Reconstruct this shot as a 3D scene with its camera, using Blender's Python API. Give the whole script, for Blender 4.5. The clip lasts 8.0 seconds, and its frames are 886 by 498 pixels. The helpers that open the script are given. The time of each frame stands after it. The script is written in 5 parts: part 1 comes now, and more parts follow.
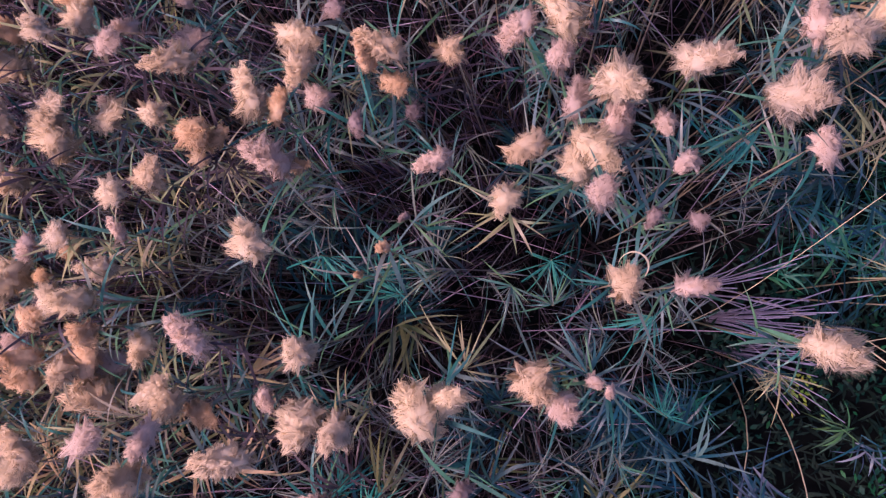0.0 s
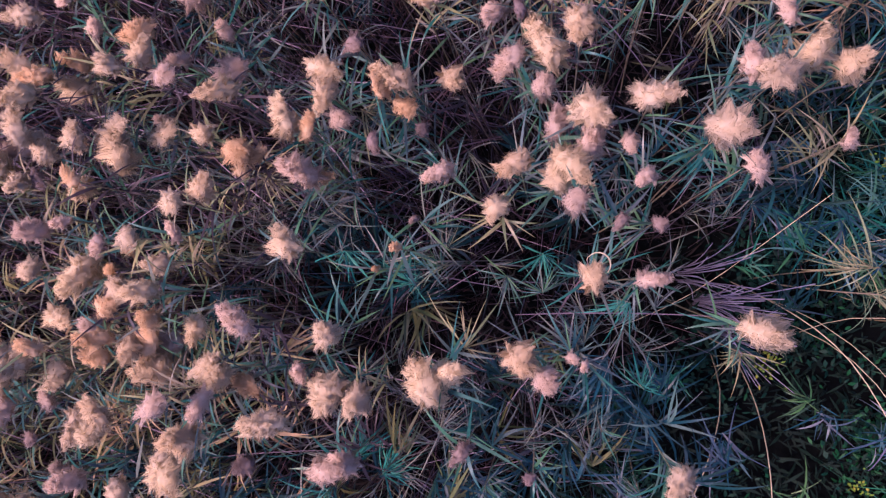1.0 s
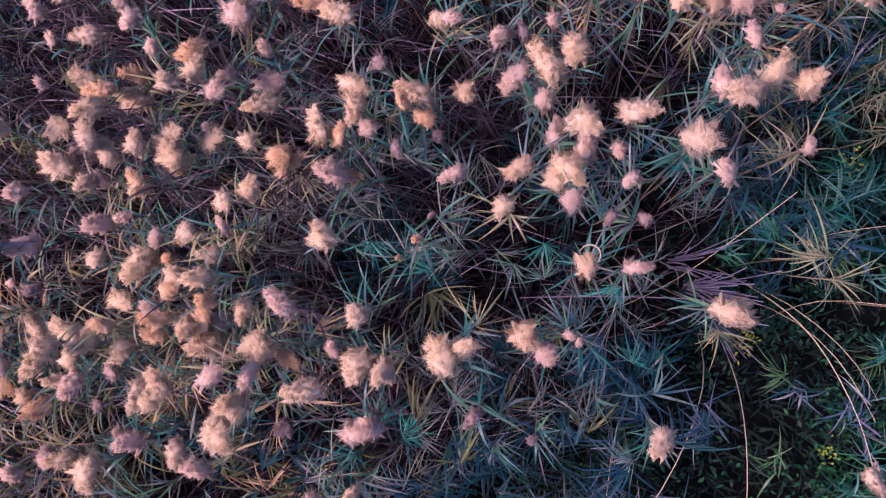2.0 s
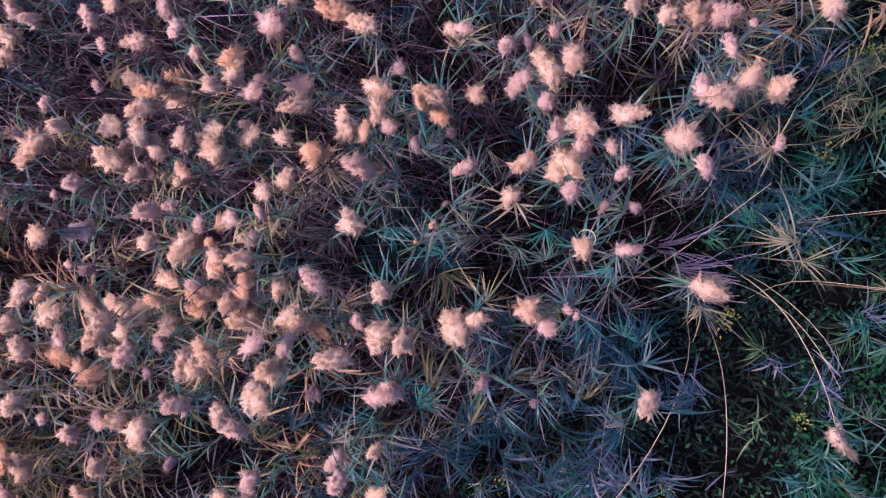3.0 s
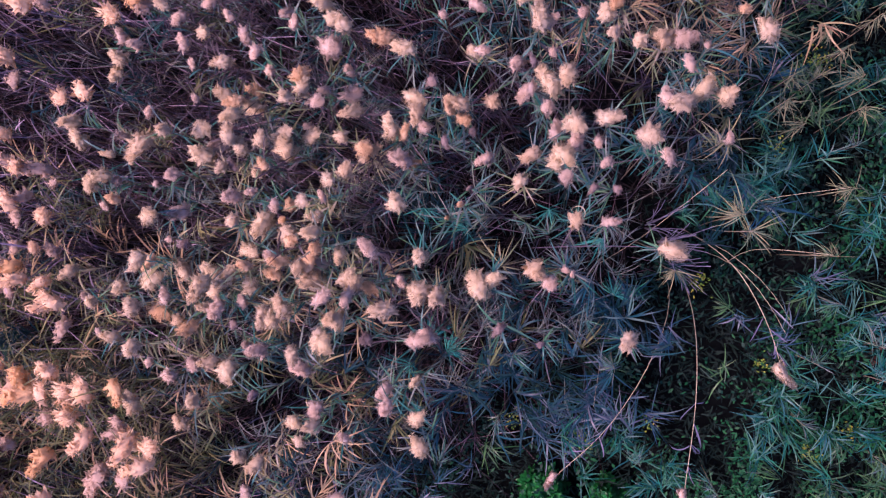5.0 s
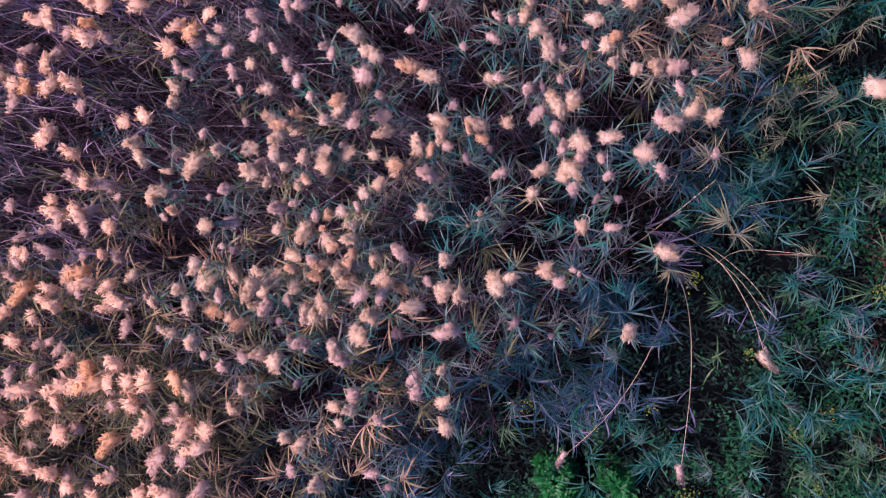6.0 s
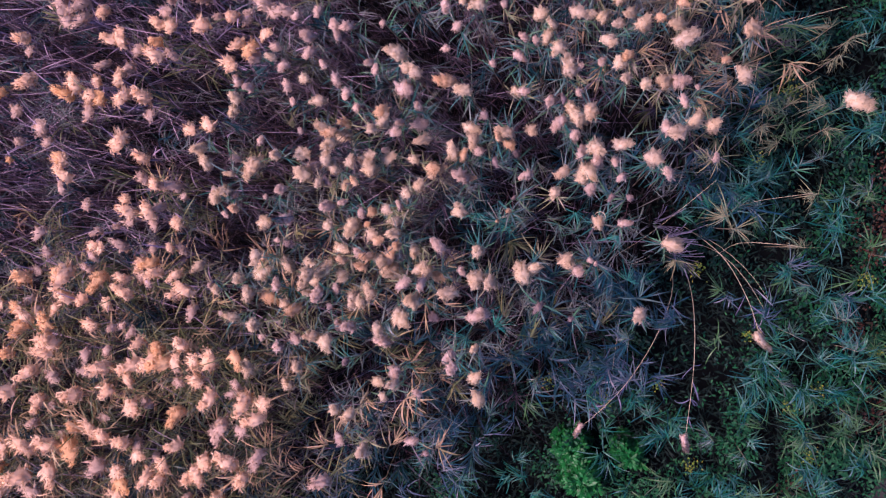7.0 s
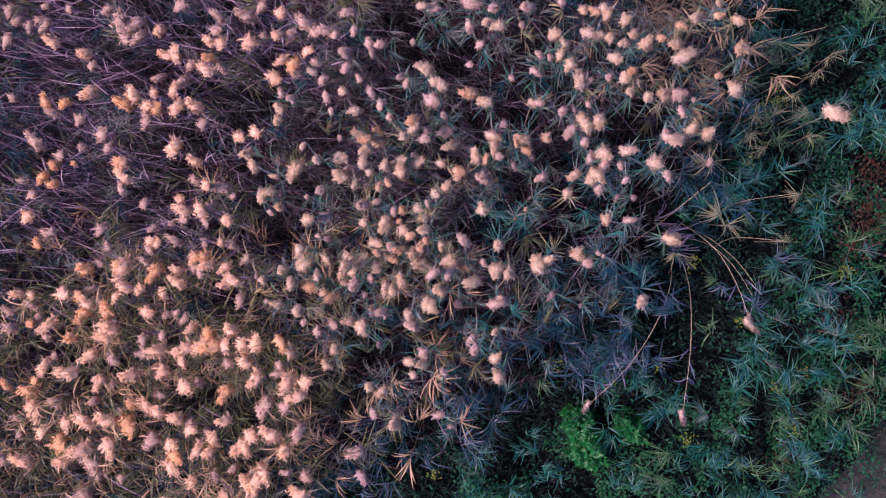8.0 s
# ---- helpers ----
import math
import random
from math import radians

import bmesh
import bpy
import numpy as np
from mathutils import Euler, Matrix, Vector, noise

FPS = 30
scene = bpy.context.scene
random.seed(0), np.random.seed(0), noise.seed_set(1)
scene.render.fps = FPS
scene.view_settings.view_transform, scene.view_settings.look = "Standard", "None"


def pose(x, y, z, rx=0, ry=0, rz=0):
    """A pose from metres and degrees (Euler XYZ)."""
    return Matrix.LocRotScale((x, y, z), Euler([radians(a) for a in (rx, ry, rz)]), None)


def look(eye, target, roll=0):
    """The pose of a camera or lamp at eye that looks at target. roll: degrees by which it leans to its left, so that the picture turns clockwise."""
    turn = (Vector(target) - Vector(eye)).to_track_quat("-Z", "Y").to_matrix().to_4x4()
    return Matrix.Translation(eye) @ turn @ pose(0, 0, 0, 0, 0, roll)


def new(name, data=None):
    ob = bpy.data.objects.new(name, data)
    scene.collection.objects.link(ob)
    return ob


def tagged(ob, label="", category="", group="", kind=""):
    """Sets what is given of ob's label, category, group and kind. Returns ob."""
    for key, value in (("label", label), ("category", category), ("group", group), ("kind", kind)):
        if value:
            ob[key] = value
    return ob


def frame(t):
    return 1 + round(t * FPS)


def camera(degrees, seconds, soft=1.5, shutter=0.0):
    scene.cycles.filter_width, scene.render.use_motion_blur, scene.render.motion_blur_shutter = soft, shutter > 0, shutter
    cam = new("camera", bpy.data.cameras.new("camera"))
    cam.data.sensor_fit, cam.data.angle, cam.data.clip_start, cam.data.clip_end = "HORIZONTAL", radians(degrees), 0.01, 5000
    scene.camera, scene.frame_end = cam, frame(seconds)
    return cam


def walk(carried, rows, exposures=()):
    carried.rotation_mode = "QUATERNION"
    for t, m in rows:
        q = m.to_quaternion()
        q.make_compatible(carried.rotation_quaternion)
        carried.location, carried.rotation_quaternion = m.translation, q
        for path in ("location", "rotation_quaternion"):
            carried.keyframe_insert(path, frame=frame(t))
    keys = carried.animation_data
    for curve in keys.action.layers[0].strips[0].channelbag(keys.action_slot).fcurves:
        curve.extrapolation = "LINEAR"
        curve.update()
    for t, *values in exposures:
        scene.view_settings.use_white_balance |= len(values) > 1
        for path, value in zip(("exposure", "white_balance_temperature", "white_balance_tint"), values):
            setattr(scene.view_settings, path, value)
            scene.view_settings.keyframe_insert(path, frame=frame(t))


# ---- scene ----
# the lens and the climb above the reeds: seconds, place in metres, turn in degrees
cam = camera(50.0, 8.0, soft=1.3)
PATH = [
    (0.0, 0.0, 0.0, 5.3, 3.05, 4.95, 0.13),
    (0.5, 0.075, 0.022, 5.58, 2.29, 5.73, -0.3),
    (1.0, 0.124, 0.047, 5.87, 1.69, 6.34, 0.0),
    (1.5, 0.154, 0.062, 6.15, 1.2, 6.75, -0.02),
    (3.0, 0.133, 0.042, 6.968, -0.0, 6.53, 0.04),
    (3.5, 0.14, -0.002, 7.241, -0.27, 6.58, -0.09),
    (4.0, 0.167, -0.052, 7.545, -0.3, 6.81, -0.15),
    (4.5, 0.191, -0.075, 7.886, -0.51, 7.04, -0.23),
    (6.0, 0.209, -0.045, 9.083, -0.5, 7.76, -0.97),
    (6.5, 0.176, -0.037, 9.541, -0.66, 7.96, -1.11),
    (7.0, 0.118, -0.044, 10.016, -0.86, 8.09, -1.09),
    (7.5, 0.062, -0.053, 10.505, -0.92, 8.03, -1.14),
    (8.0, 0.014, -0.064, 10.997, -0.97, 7.97, -1.13),
]
walk(cam, [(t, pose(x, y, z, rx, ry, rz)) for t, x, y, z, rx, ry, rz in PATH],
     exposures=((0.0, 1.37, 5290, 57), (4.0, 1.51, 5160, 62), (8.0, 1.34, 5140, 58)))

# ---- light: a hazy, soft sun and the open sky ----
SUN_UP, SUN_ROUND = 56.0, 262.0
world = bpy.data.worlds.new("evening_sky")
scene.world = world
world.use_nodes = True
wn = world.node_tree.nodes
sky = wn.new("ShaderNodeTexSky")
sky.sky_type = "NISHITA"
sky.sun_disc = False
sky.sun_elevation = radians(SUN_UP)
sky.sun_rotation = radians(SUN_ROUND)
sky.dust_density = 2.0
wn["Background"].inputs["Strength"].default_value = 0.085
world.node_tree.links.new(sky.outputs["Color"], wn["Background"].inputs["Color"])

sun_data = bpy.data.lights.new("sun", "SUN")
sun_data.energy = 3.7
sun_data.angle = radians(22.0)
sun_data.color = (1.0, 0.68, 0.44)
sun = new("sun", sun_data)
a, e = radians(SUN_ROUND), radians(SUN_UP)
toward = Vector((math.sin(a) * math.cos(e), math.cos(a) * math.cos(e), math.sin(e)))
sun.matrix_world = look(toward * 60, (0, 0, 0))


# ---- materials ----
def material(name, colours, rough=0.6, per="island", grain=60.0, thin=0.0, bump=0.15, spread=0.25):
    """A plant's surface: one of a row of colours for each piece, with grain, blotches and a little light let through."""
    m = bpy.data.materials.new(name)
    m.use_nodes = True
    t, link = m.node_tree, m.node_tree.links.new
    bsdf = t.nodes["Principled BSDF"]
    if per == "island":
        chance = t.nodes.new("ShaderNodeNewGeometry").outputs["Random Per Island"]
    else:
        chance = t.nodes.new("ShaderNodeObjectInfo").outputs["Random"]
    ramp = t.nodes.new("ShaderNodeValToRGB")
    ramp.color_ramp.interpolation = "LINEAR"
    while len(ramp.color_ramp.elements) < len(colours):
        ramp.color_ramp.elements.new(0.5)
    for n, (el, c) in enumerate(zip(ramp.color_ramp.elements, colours)):
        el.position = n / max(1, len(colours) - 1)
        el.color = (*c, 1)
    link(chance, ramp.inputs["Fac"])
    place = t.nodes.new("ShaderNodeTexCoord")
    fine = t.nodes.new("ShaderNodeTexNoise")
    fine.inputs["Scale"].default_value = grain
    fine.inputs["Detail"].default_value = 3.0
    link(place.outputs["Object"], fine.inputs["Vector"])
    wide = t.nodes.new("ShaderNodeTexNoise")
    wide.inputs["Scale"].default_value = grain / 9
    link(place.outputs["Object"], wide.inputs["Vector"])
    add = t.nodes.new("ShaderNodeMath")
    add.operation = "ADD"
    link(fine.outputs["Fac"], add.inputs[0])
    link(wide.outputs["Fac"], add.inputs[1])
    scale = t.nodes.new("ShaderNodeMapRange")
    scale.inputs["From Min"].default_value, scale.inputs["From Max"].default_value = 0.6, 1.4
    scale.inputs["To Min"].default_value, scale.inputs["To Max"].default_value = 1 - spread, 1 + spread
    link(add.outputs[0], scale.inputs["Value"])
    mix = t.nodes.new("ShaderNodeVectorMath")
    mix.operation = "SCALE"
    link(ramp.outputs["Color"], mix.inputs[0])
    link(scale.outputs["Result"], mix.inputs["Scale"])
    link(mix.outputs["Vector"], bsdf.inputs["Base Color"])
    bsdf.inputs["Roughness"].default_value = rough
    bsdf.inputs["Specular IOR Level"].default_value = 0.2 if rough < 0.9 else 0.02
    if bump:
        b = t.nodes.new("ShaderNodeBump")
        b.inputs["Strength"].default_value = bump
        b.inputs["Distance"].default_value = 0.004
        link(fine.outputs["Fac"], b.inputs["Height"])
        link(b.outputs["Normal"], bsdf.inputs["Normal"])
    if thin:
        tr = t.nodes.new("ShaderNodeBsdfTranslucent")
        link(mix.outputs["Vector"], tr.inputs["Color"])
        both = t.nodes.new("ShaderNodeMixShader")
        both.inputs["Fac"].default_value = thin
        link(bsdf.outputs["BSDF"], both.inputs[1])
        link(tr.outputs["BSDF"], both.inputs[2])
        link(both.outputs["Shader"], t.nodes["Material Output"].inputs["Surface"])
    return m


PLUME = material("pale_plume", [(0.5364, 0.4263, 0.2689), (0.6201, 0.517, 0.3278), (0.5615, 0.4715, 0.3278), (0.6455, 0.5444, 0.3531)], 0.9, "object", 90, 0.5, 0.0, 0.12)
PLUME_TAN = material("tan_plume", [(0.57, 0.41, 0.23), (0.66, 0.49, 0.29), (0.58, 0.4, 0.21)], 0.9, "object", 90, 0.5, 0.0, 0.2)
# Dull plume: shade on lower flower heads is put into a darker colour.
PLUME_DULL = material("dull_shaded_plume", [(0.5225, 0.418, 0.3229), (0.627, 0.506, 0.3909), (0.5747, 0.462, 0.3626), (0.4807, 0.3905, 0.3116)], 0.9, "object", 90, 0.5, 0.0, 0.15)
PLUME_GREY = material("grey_plume", [(0.2641, 0.211, 0.1869), (0.3261, 0.2596, 0.2259), (0.2484, 0.2029, 0.1947)], 0.9, "object", 90, 0.5, 0.0, 0.2)
PLUME_FAR = material("plume_mass", [(0.6519, 0.4674, 0.278), (0.7014, 0.517, 0.3138), (0.7508, 0.5666, 0.3499), (0.6718, 0.4674, 0.2601)], 0.9, "island", 90, 0.5, 0.0, 0.12)
TAN_FAR = material("tan_plume_mass", [(0.6264, 0.4095, 0.19), (0.7128, 0.483, 0.2375), (0.648, 0.399, 0.1615)], 0.9, "island", 90, 0.5, 0.0, 0.2)
GREY_FAR = material("grey_plume_mass", [(0.3643, 0.2772, 0.2368), (0.4453, 0.3367, 0.2732), (0.3441, 0.2673, 0.2368)], 0.9, "island", 90, 0.5, 0.0, 0.2)
# Farther dull plumes: the shade on low heads is in this colour too.
DULL_FAR = material("dull_shaded_plume_mass", [(0.4623, 0.3564, 0.2554), (0.5587, 0.4334, 0.3111), (0.5105, 0.3901, 0.2879), (0.4238, 0.3275, 0.2461)], 0.9, "island", 90, 0.5, 0.0, 0.12)
STEM = material("reed_stem", [(0.16, 0.13, 0.07), (0.26, 0.21, 0.13), (0.13, 0.13, 0.07)], 0.5, "object", 40, 0.0, 0.1)
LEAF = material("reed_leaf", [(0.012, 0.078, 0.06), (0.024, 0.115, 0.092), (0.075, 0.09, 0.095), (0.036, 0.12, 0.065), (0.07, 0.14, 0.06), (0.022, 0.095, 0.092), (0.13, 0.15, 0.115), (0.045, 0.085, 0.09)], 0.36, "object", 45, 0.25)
LEAF_WARM = material("olive_reed_leaf", [(0.1, 0.13, 0.065), (0.19, 0.2, 0.08), (0.16, 0.145, 0.105), (0.28, 0.25, 0.11), (0.07, 0.12, 0.06)], 0.42, "object", 45, 0.25)
LEAF_DRY = material("dry_reed_leaf", [(0.02177, 0.01789, 0.02073), (0.03702, 0.02946, 0.03312), (0.05226, 0.03998, 0.04173), (0.01524, 0.01894, 0.02159)], 0.45, "object", 45, 0.2)
LEAF_TEAL = material("teal_reed_leaf", [(0.01109, 0.138, 0.1079), (0.02376, 0.184, 0.1473), (0.0396, 0.1955, 0.1276), (0.01584, 0.115, 0.1178)], 0.36, "object", 45, 0.25)
LEAF_VIOLET = material("violet_reed_leaf", [(0.081, 0.0765, 0.126), (0.135, 0.1215, 0.18), (0.054, 0.0675, 0.108), (0.18, 0.162, 0.198)], 0.45, "object", 45, 0.25)
LEAF_PALE = material("pale_reed_leaf", [(0.1067, 0.1312, 0.06378), (0.1842, 0.1817, 0.085), (0.07757, 0.1312, 0.07086), (0.2424, 0.2119, 0.09928)], 0.42, "object", 45, 0.25)
# Inner leaf mass: shade down in the bed is put into the colour.
LEAF_MASS = material("shaded_leaf_mass", [(0.002038, 0.02112, 0.02285), (0.006625, 0.04224, 0.04673), (0.003567, 0.02534, 0.03117), (0.01401, 0.04014, 0.02595), (0.00637, 0.0338, 0.04673), (0.01784, 0.02788, 0.03635)], 0.38, "island", 45, 0.25)
LEAF_EDGE = material("edge_leaf_mass", [(0.003087, 0.0303, 0.03991), (0.008233, 0.05723, 0.0741), (0.005146, 0.03703, 0.05891), (0.01545, 0.05723, 0.057), (0.007204, 0.04377, 0.08074), (0.0525, 0.108, 0.09363), (0.07875, 0.0765, 0.09856)], 0.38, "island", 45, 0.25)
LEAF_OLIVE = material("olive_leaf_mass", [(0.03599, 0.06394, 0.02405), (0.09256, 0.1104, 0.03607), (0.06169, 0.06975, 0.03607), (0.1543, 0.1512, 0.04809), (0.04113, 0.06394, 0.03607), (0.09256, 0.08138, 0.0521)], 0.45, "island", 45, 0.25)
# Dry leaves, darkened in colour for shade deep in the bed.
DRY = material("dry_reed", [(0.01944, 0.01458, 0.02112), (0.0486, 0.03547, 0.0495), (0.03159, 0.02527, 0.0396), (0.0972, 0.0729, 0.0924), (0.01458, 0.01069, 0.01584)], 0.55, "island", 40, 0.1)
WARM = material("tan_dry_leaf", [(0.1771, 0.1139, 0.063), (0.3289, 0.2277, 0.1155), (0.2404, 0.2024, 0.084), (0.4301, 0.3036, 0.1575), (0.1518, 0.1265, 0.0525)], 0.5, "island", 40, 0.2)
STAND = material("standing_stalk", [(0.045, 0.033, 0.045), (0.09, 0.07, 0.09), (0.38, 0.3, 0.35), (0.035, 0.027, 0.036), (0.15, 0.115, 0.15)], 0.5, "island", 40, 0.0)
# Brown dead straw, its colour lowered for the shade among the stems.
STRAW = material("shaded_dead_straw", [(0.01135, 0.006018, 0.007045), (0.02838, 0.01478, 0.01762), (0.07805, 0.04269, 0.04792), (0.0156, 0.008753, 0.01057)], 0.55, "island", 40, 0.0)
# Low herb leaf with the reed bed's shade put into its colour.
HERB_SHADED = material("shaded_green_leaf", [(0.000476, 0.0198, 0.01026), (0.00068, 0.02508, 0.0124), (0.000952, 0.0297, 0.01454), (0.000544, 0.02244, 0.01368)], 0.6, "island", 60, 0.25)
# Brown reed litter darkened in its colour for shade on the bed's floor.
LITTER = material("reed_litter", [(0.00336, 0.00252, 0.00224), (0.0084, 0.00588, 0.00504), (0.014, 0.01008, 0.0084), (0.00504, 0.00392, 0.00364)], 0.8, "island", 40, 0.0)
# Deep green leaf: ground-level shade under the growth is put into its colour.
DEEP_SHADE = material("deep_shade_leaf", [(0.00045, 0.00648, 0.00378), (0.0009, 0.01188, 0.0063), (0.0015, 0.00972, 0.00567)], 0.8, "island", 60, 0.1)
# Same herb leaf coloured as lit, for places away from the reeds.
HERB_LIT = material("lit_green_leaf", [(0.00176, 0.04356, 0.01196), (0.00352, 0.0594, 0.01564), (0.00528, 0.07128, 0.01748), (0.00176, 0.04752, 0.01656)], 0.6, "island", 60, 0.25)
BRIGHT = material("bush_leaf", [(0.0034, 0.084, 0.0125), (0.0055, 0.117, 0.0175), (0.0042, 0.095, 0.014)], 0.42, "island", 60, 0.3)
TUFT = material("tuft_blade", [(0.001267, 0.0396, 0.03036), (0.003168, 0.07524, 0.06072), (0.00792, 0.103, 0.06072), (0.02376, 0.103, 0.04048), (0.003168, 0.06178, 0.06679), (0.0594, 0.1505, 0.1214), (0.03168, 0.1109, 0.06072)], 0.4, "island", 45, 0.25)
PATH_GRASS = material("short_grass_blade", [(0.018, 0.045, 0.022), (0.04, 0.05, 0.034), (0.022, 0.055, 0.026), (0.055, 0.052, 0.046)], 0.6, "island", 60, 0.2)
KHAKI = material("khaki_reed_leaf", [(0.0567, 0.05363, 0.0312), (0.1944, 0.1609, 0.078), (0.0486, 0.0572, 0.0351), (0.2754, 0.2145, 0.117), (0.0891, 0.0572, 0.039)], 0.5, "island", 45, 0.25)
FINE = material("fine_reed_leaf", [(0.0468, 0.06975, 0.06375), (0.1248, 0.1348, 0.1275), (0.039, 0.1023, 0.08075), (0.2028, 0.2046, 0.1615), (0.0702, 0.07905, 0.085), (0.156, 0.1767, 0.102)], 0.45, "island", 45, 0.25)
TUFT_BLUE = material("blue_tuft_blade", [(0.00528, 0.0308, 0.03864), (0.0088, 0.0528, 0.069), (0.0132, 0.044, 0.069), (0.0704, 0.0836, 0.1196), (0.00704, 0.0616, 0.0644), (0.1232, 0.1364, 0.1564), (0.0264, 0.088, 0.0828)], 0.42, "island", 45, 0.25)
TUFT_OLIVE = material("olive_tuft_blade", [(0.01518, 0.06009, 0.01822), (0.03416, 0.1038, 0.02834), (0.06072, 0.1311, 0.04048), (0.04554, 0.07647, 0.0506), (0.02277, 0.0874, 0.03036)], 0.42, "island", 45, 0.25)
YELLOW = material("yellow_flower", [(0.15, 0.18, 0.012), (0.06, 0.15, 0.012), (0.24, 0.21, 0.015)], 0.6, "island", 60, 0.3)
RUSSET = material("russet_leaf", [(0.03024, 0.01176, 0.00504), (0.04704, 0.0168, 0.00672), (0.02016, 0.01344, 0.00504), (0.0168, 0.0168, 0.00504)], 0.55, "island", 60, 0.2)
# Damp soil, its colour taken near black for the deep shade between reeds.
SOIL = material("shade_dark_soil", [(0.0022, 0.0032, 0.00336), (0.0022, 0.0032, 0.00336)], 0.95, "object", 25, 0.0, 0.6, 0.5)
TRACK = material("earth_path", [(0.032, 0.034, 0.03), (0.032, 0.034, 0.03)], 0.95, "object", 14, 0.0, 0.6, 0.4)

# ---- shapes ----
rng = np.random.default_rng(7)


def blades(base, az, up, length, width, droop, seg=4, roll=None, fat=0.35, swing=0.0):
    """Ribbons that rise from base, bend over and swing aside: vertices and quads. One row of each array for a ribbon."""
    n = len(base)
    az, up, length, width, droop = (np.broadcast_to(np.asarray(v, float), n) for v in (az, up, length, width, droop))
    roll = np.zeros(n) if roll is None else np.broadcast_to(np.asarray(roll, float), n)
    mid, side = [np.asarray(base, float)], []
    for k in range(seg + 1):
        s = k / seg
        e = up - droop * s
        a = az + swing * s
        flat = np.stack([-np.sin(a), np.cos(a), np.zeros(n)], 1)
        along = np.stack([np.cos(a) * np.cos(e), np.sin(a) * np.cos(e), np.sin(e)], 1)
        over = np.cross(along, flat)
        w = width * (0.35 + 0.65 * min(1, s / fat)) * (1 if s < fat else max(0.04, 1 - ((s - fat) / (1 - fat)) ** 1.6))
        side.append((flat * np.cos(roll)[:, None] + over * np.sin(roll)[:, None]) * (w / 2)[:, None])
        if k < seg:
            mid.append(mid[-1] + along * (length / seg)[:, None])
    pts = np.stack([p + d * q for p, q in zip(mid, side) for d in (-1, 1)], 1)
    verts = pts.reshape(-1, 3)
    quad = np.array([[2 * k, 2 * k + 1, 2 * k + 3, 2 * k + 2] for k in range(seg)])
    faces = (np.arange(n)[:, None, None] * (2 * seg + 2) + quad[None]).reshape(-1, 4)
    return verts, faces


def mesh_of(name, parts, mat):
    """One mesh from several (vertices, quads), or (vertices, quads, soft normals)."""
    verts, faces, soft, n = [], [], [], 0
    for v, f, *normals in parts:
        verts.append(v)
        faces.append(f + n)
        soft += normals
        n += len(v)
    verts, faces = np.concatenate(verts), np.concatenate(faces)
    me = bpy.data.meshes.new(name)
    me.vertices.add(len(verts))
    me.vertices.foreach_set("co", verts.astype(np.float32).ravel())
    me.loops.add(faces.size)
    me.loops.foreach_set("vertex_index", faces.astype(np.int32).ravel())
    me.polygons.add(len(faces))
    me.polygons.foreach_set("loop_start", np.arange(0, faces.size, 4, dtype=np.int32))
    me.polygons.foreach_set("loop_total", np.full(len(faces), 4, dtype=np.int32))
    me.materials.append(mat)
    me.update(calc_edges=True)
    me.validate()
    if soft:
        me.normals_split_custom_set_from_vertices(np.concatenate(soft))
    return me


def tube(points, radii, sides=5):
    """A round stalk along points."""
    points, radii = np.asarray(points, float), np.asarray(radii, float)
    way = np.gradient(points, axis=0)
    way /= np.linalg.norm(way, axis=1)[:, None]
    ref = np.array([0.0, 1.0, 0.02]) if abs(way[0][1]) < 0.9 else np.array([1.0, 0.0, 0.0])
    u = np.cross(way, ref)
    u /= np.linalg.norm(u, axis=1)[:, None]
    v = np.cross(way, u)
    ang = np.arange(sides) * 2 * math.pi / sides
    ring = points[:, None] + radii[:, None, None] * (u[:, None] * np.cos(ang)[None, :, None] + v[:, None] * np.sin(ang)[None, :, None])
    faces = []
    for k in range(len(points) - 1):
        for j in range(sides):
            i = (j + 1) % sides
            faces.append((k * sides + j, k * sides + i, (k + 1) * sides + i, (k + 1) * sides + j))
    return ring.reshape(-1, 3), np.array(faces)


def part(name, data, parent, m=None, label=""):
    ob = new(name, data)
    ob.parent = parent
    if m is not None:
        ob.matrix_basis = m
    if label:
        tagged(ob, label)
    return ob


def stuff(name, parts, mat, label, category):
    return tagged(new(name, mesh_of(name, parts, mat)), label, category, kind="stuff")


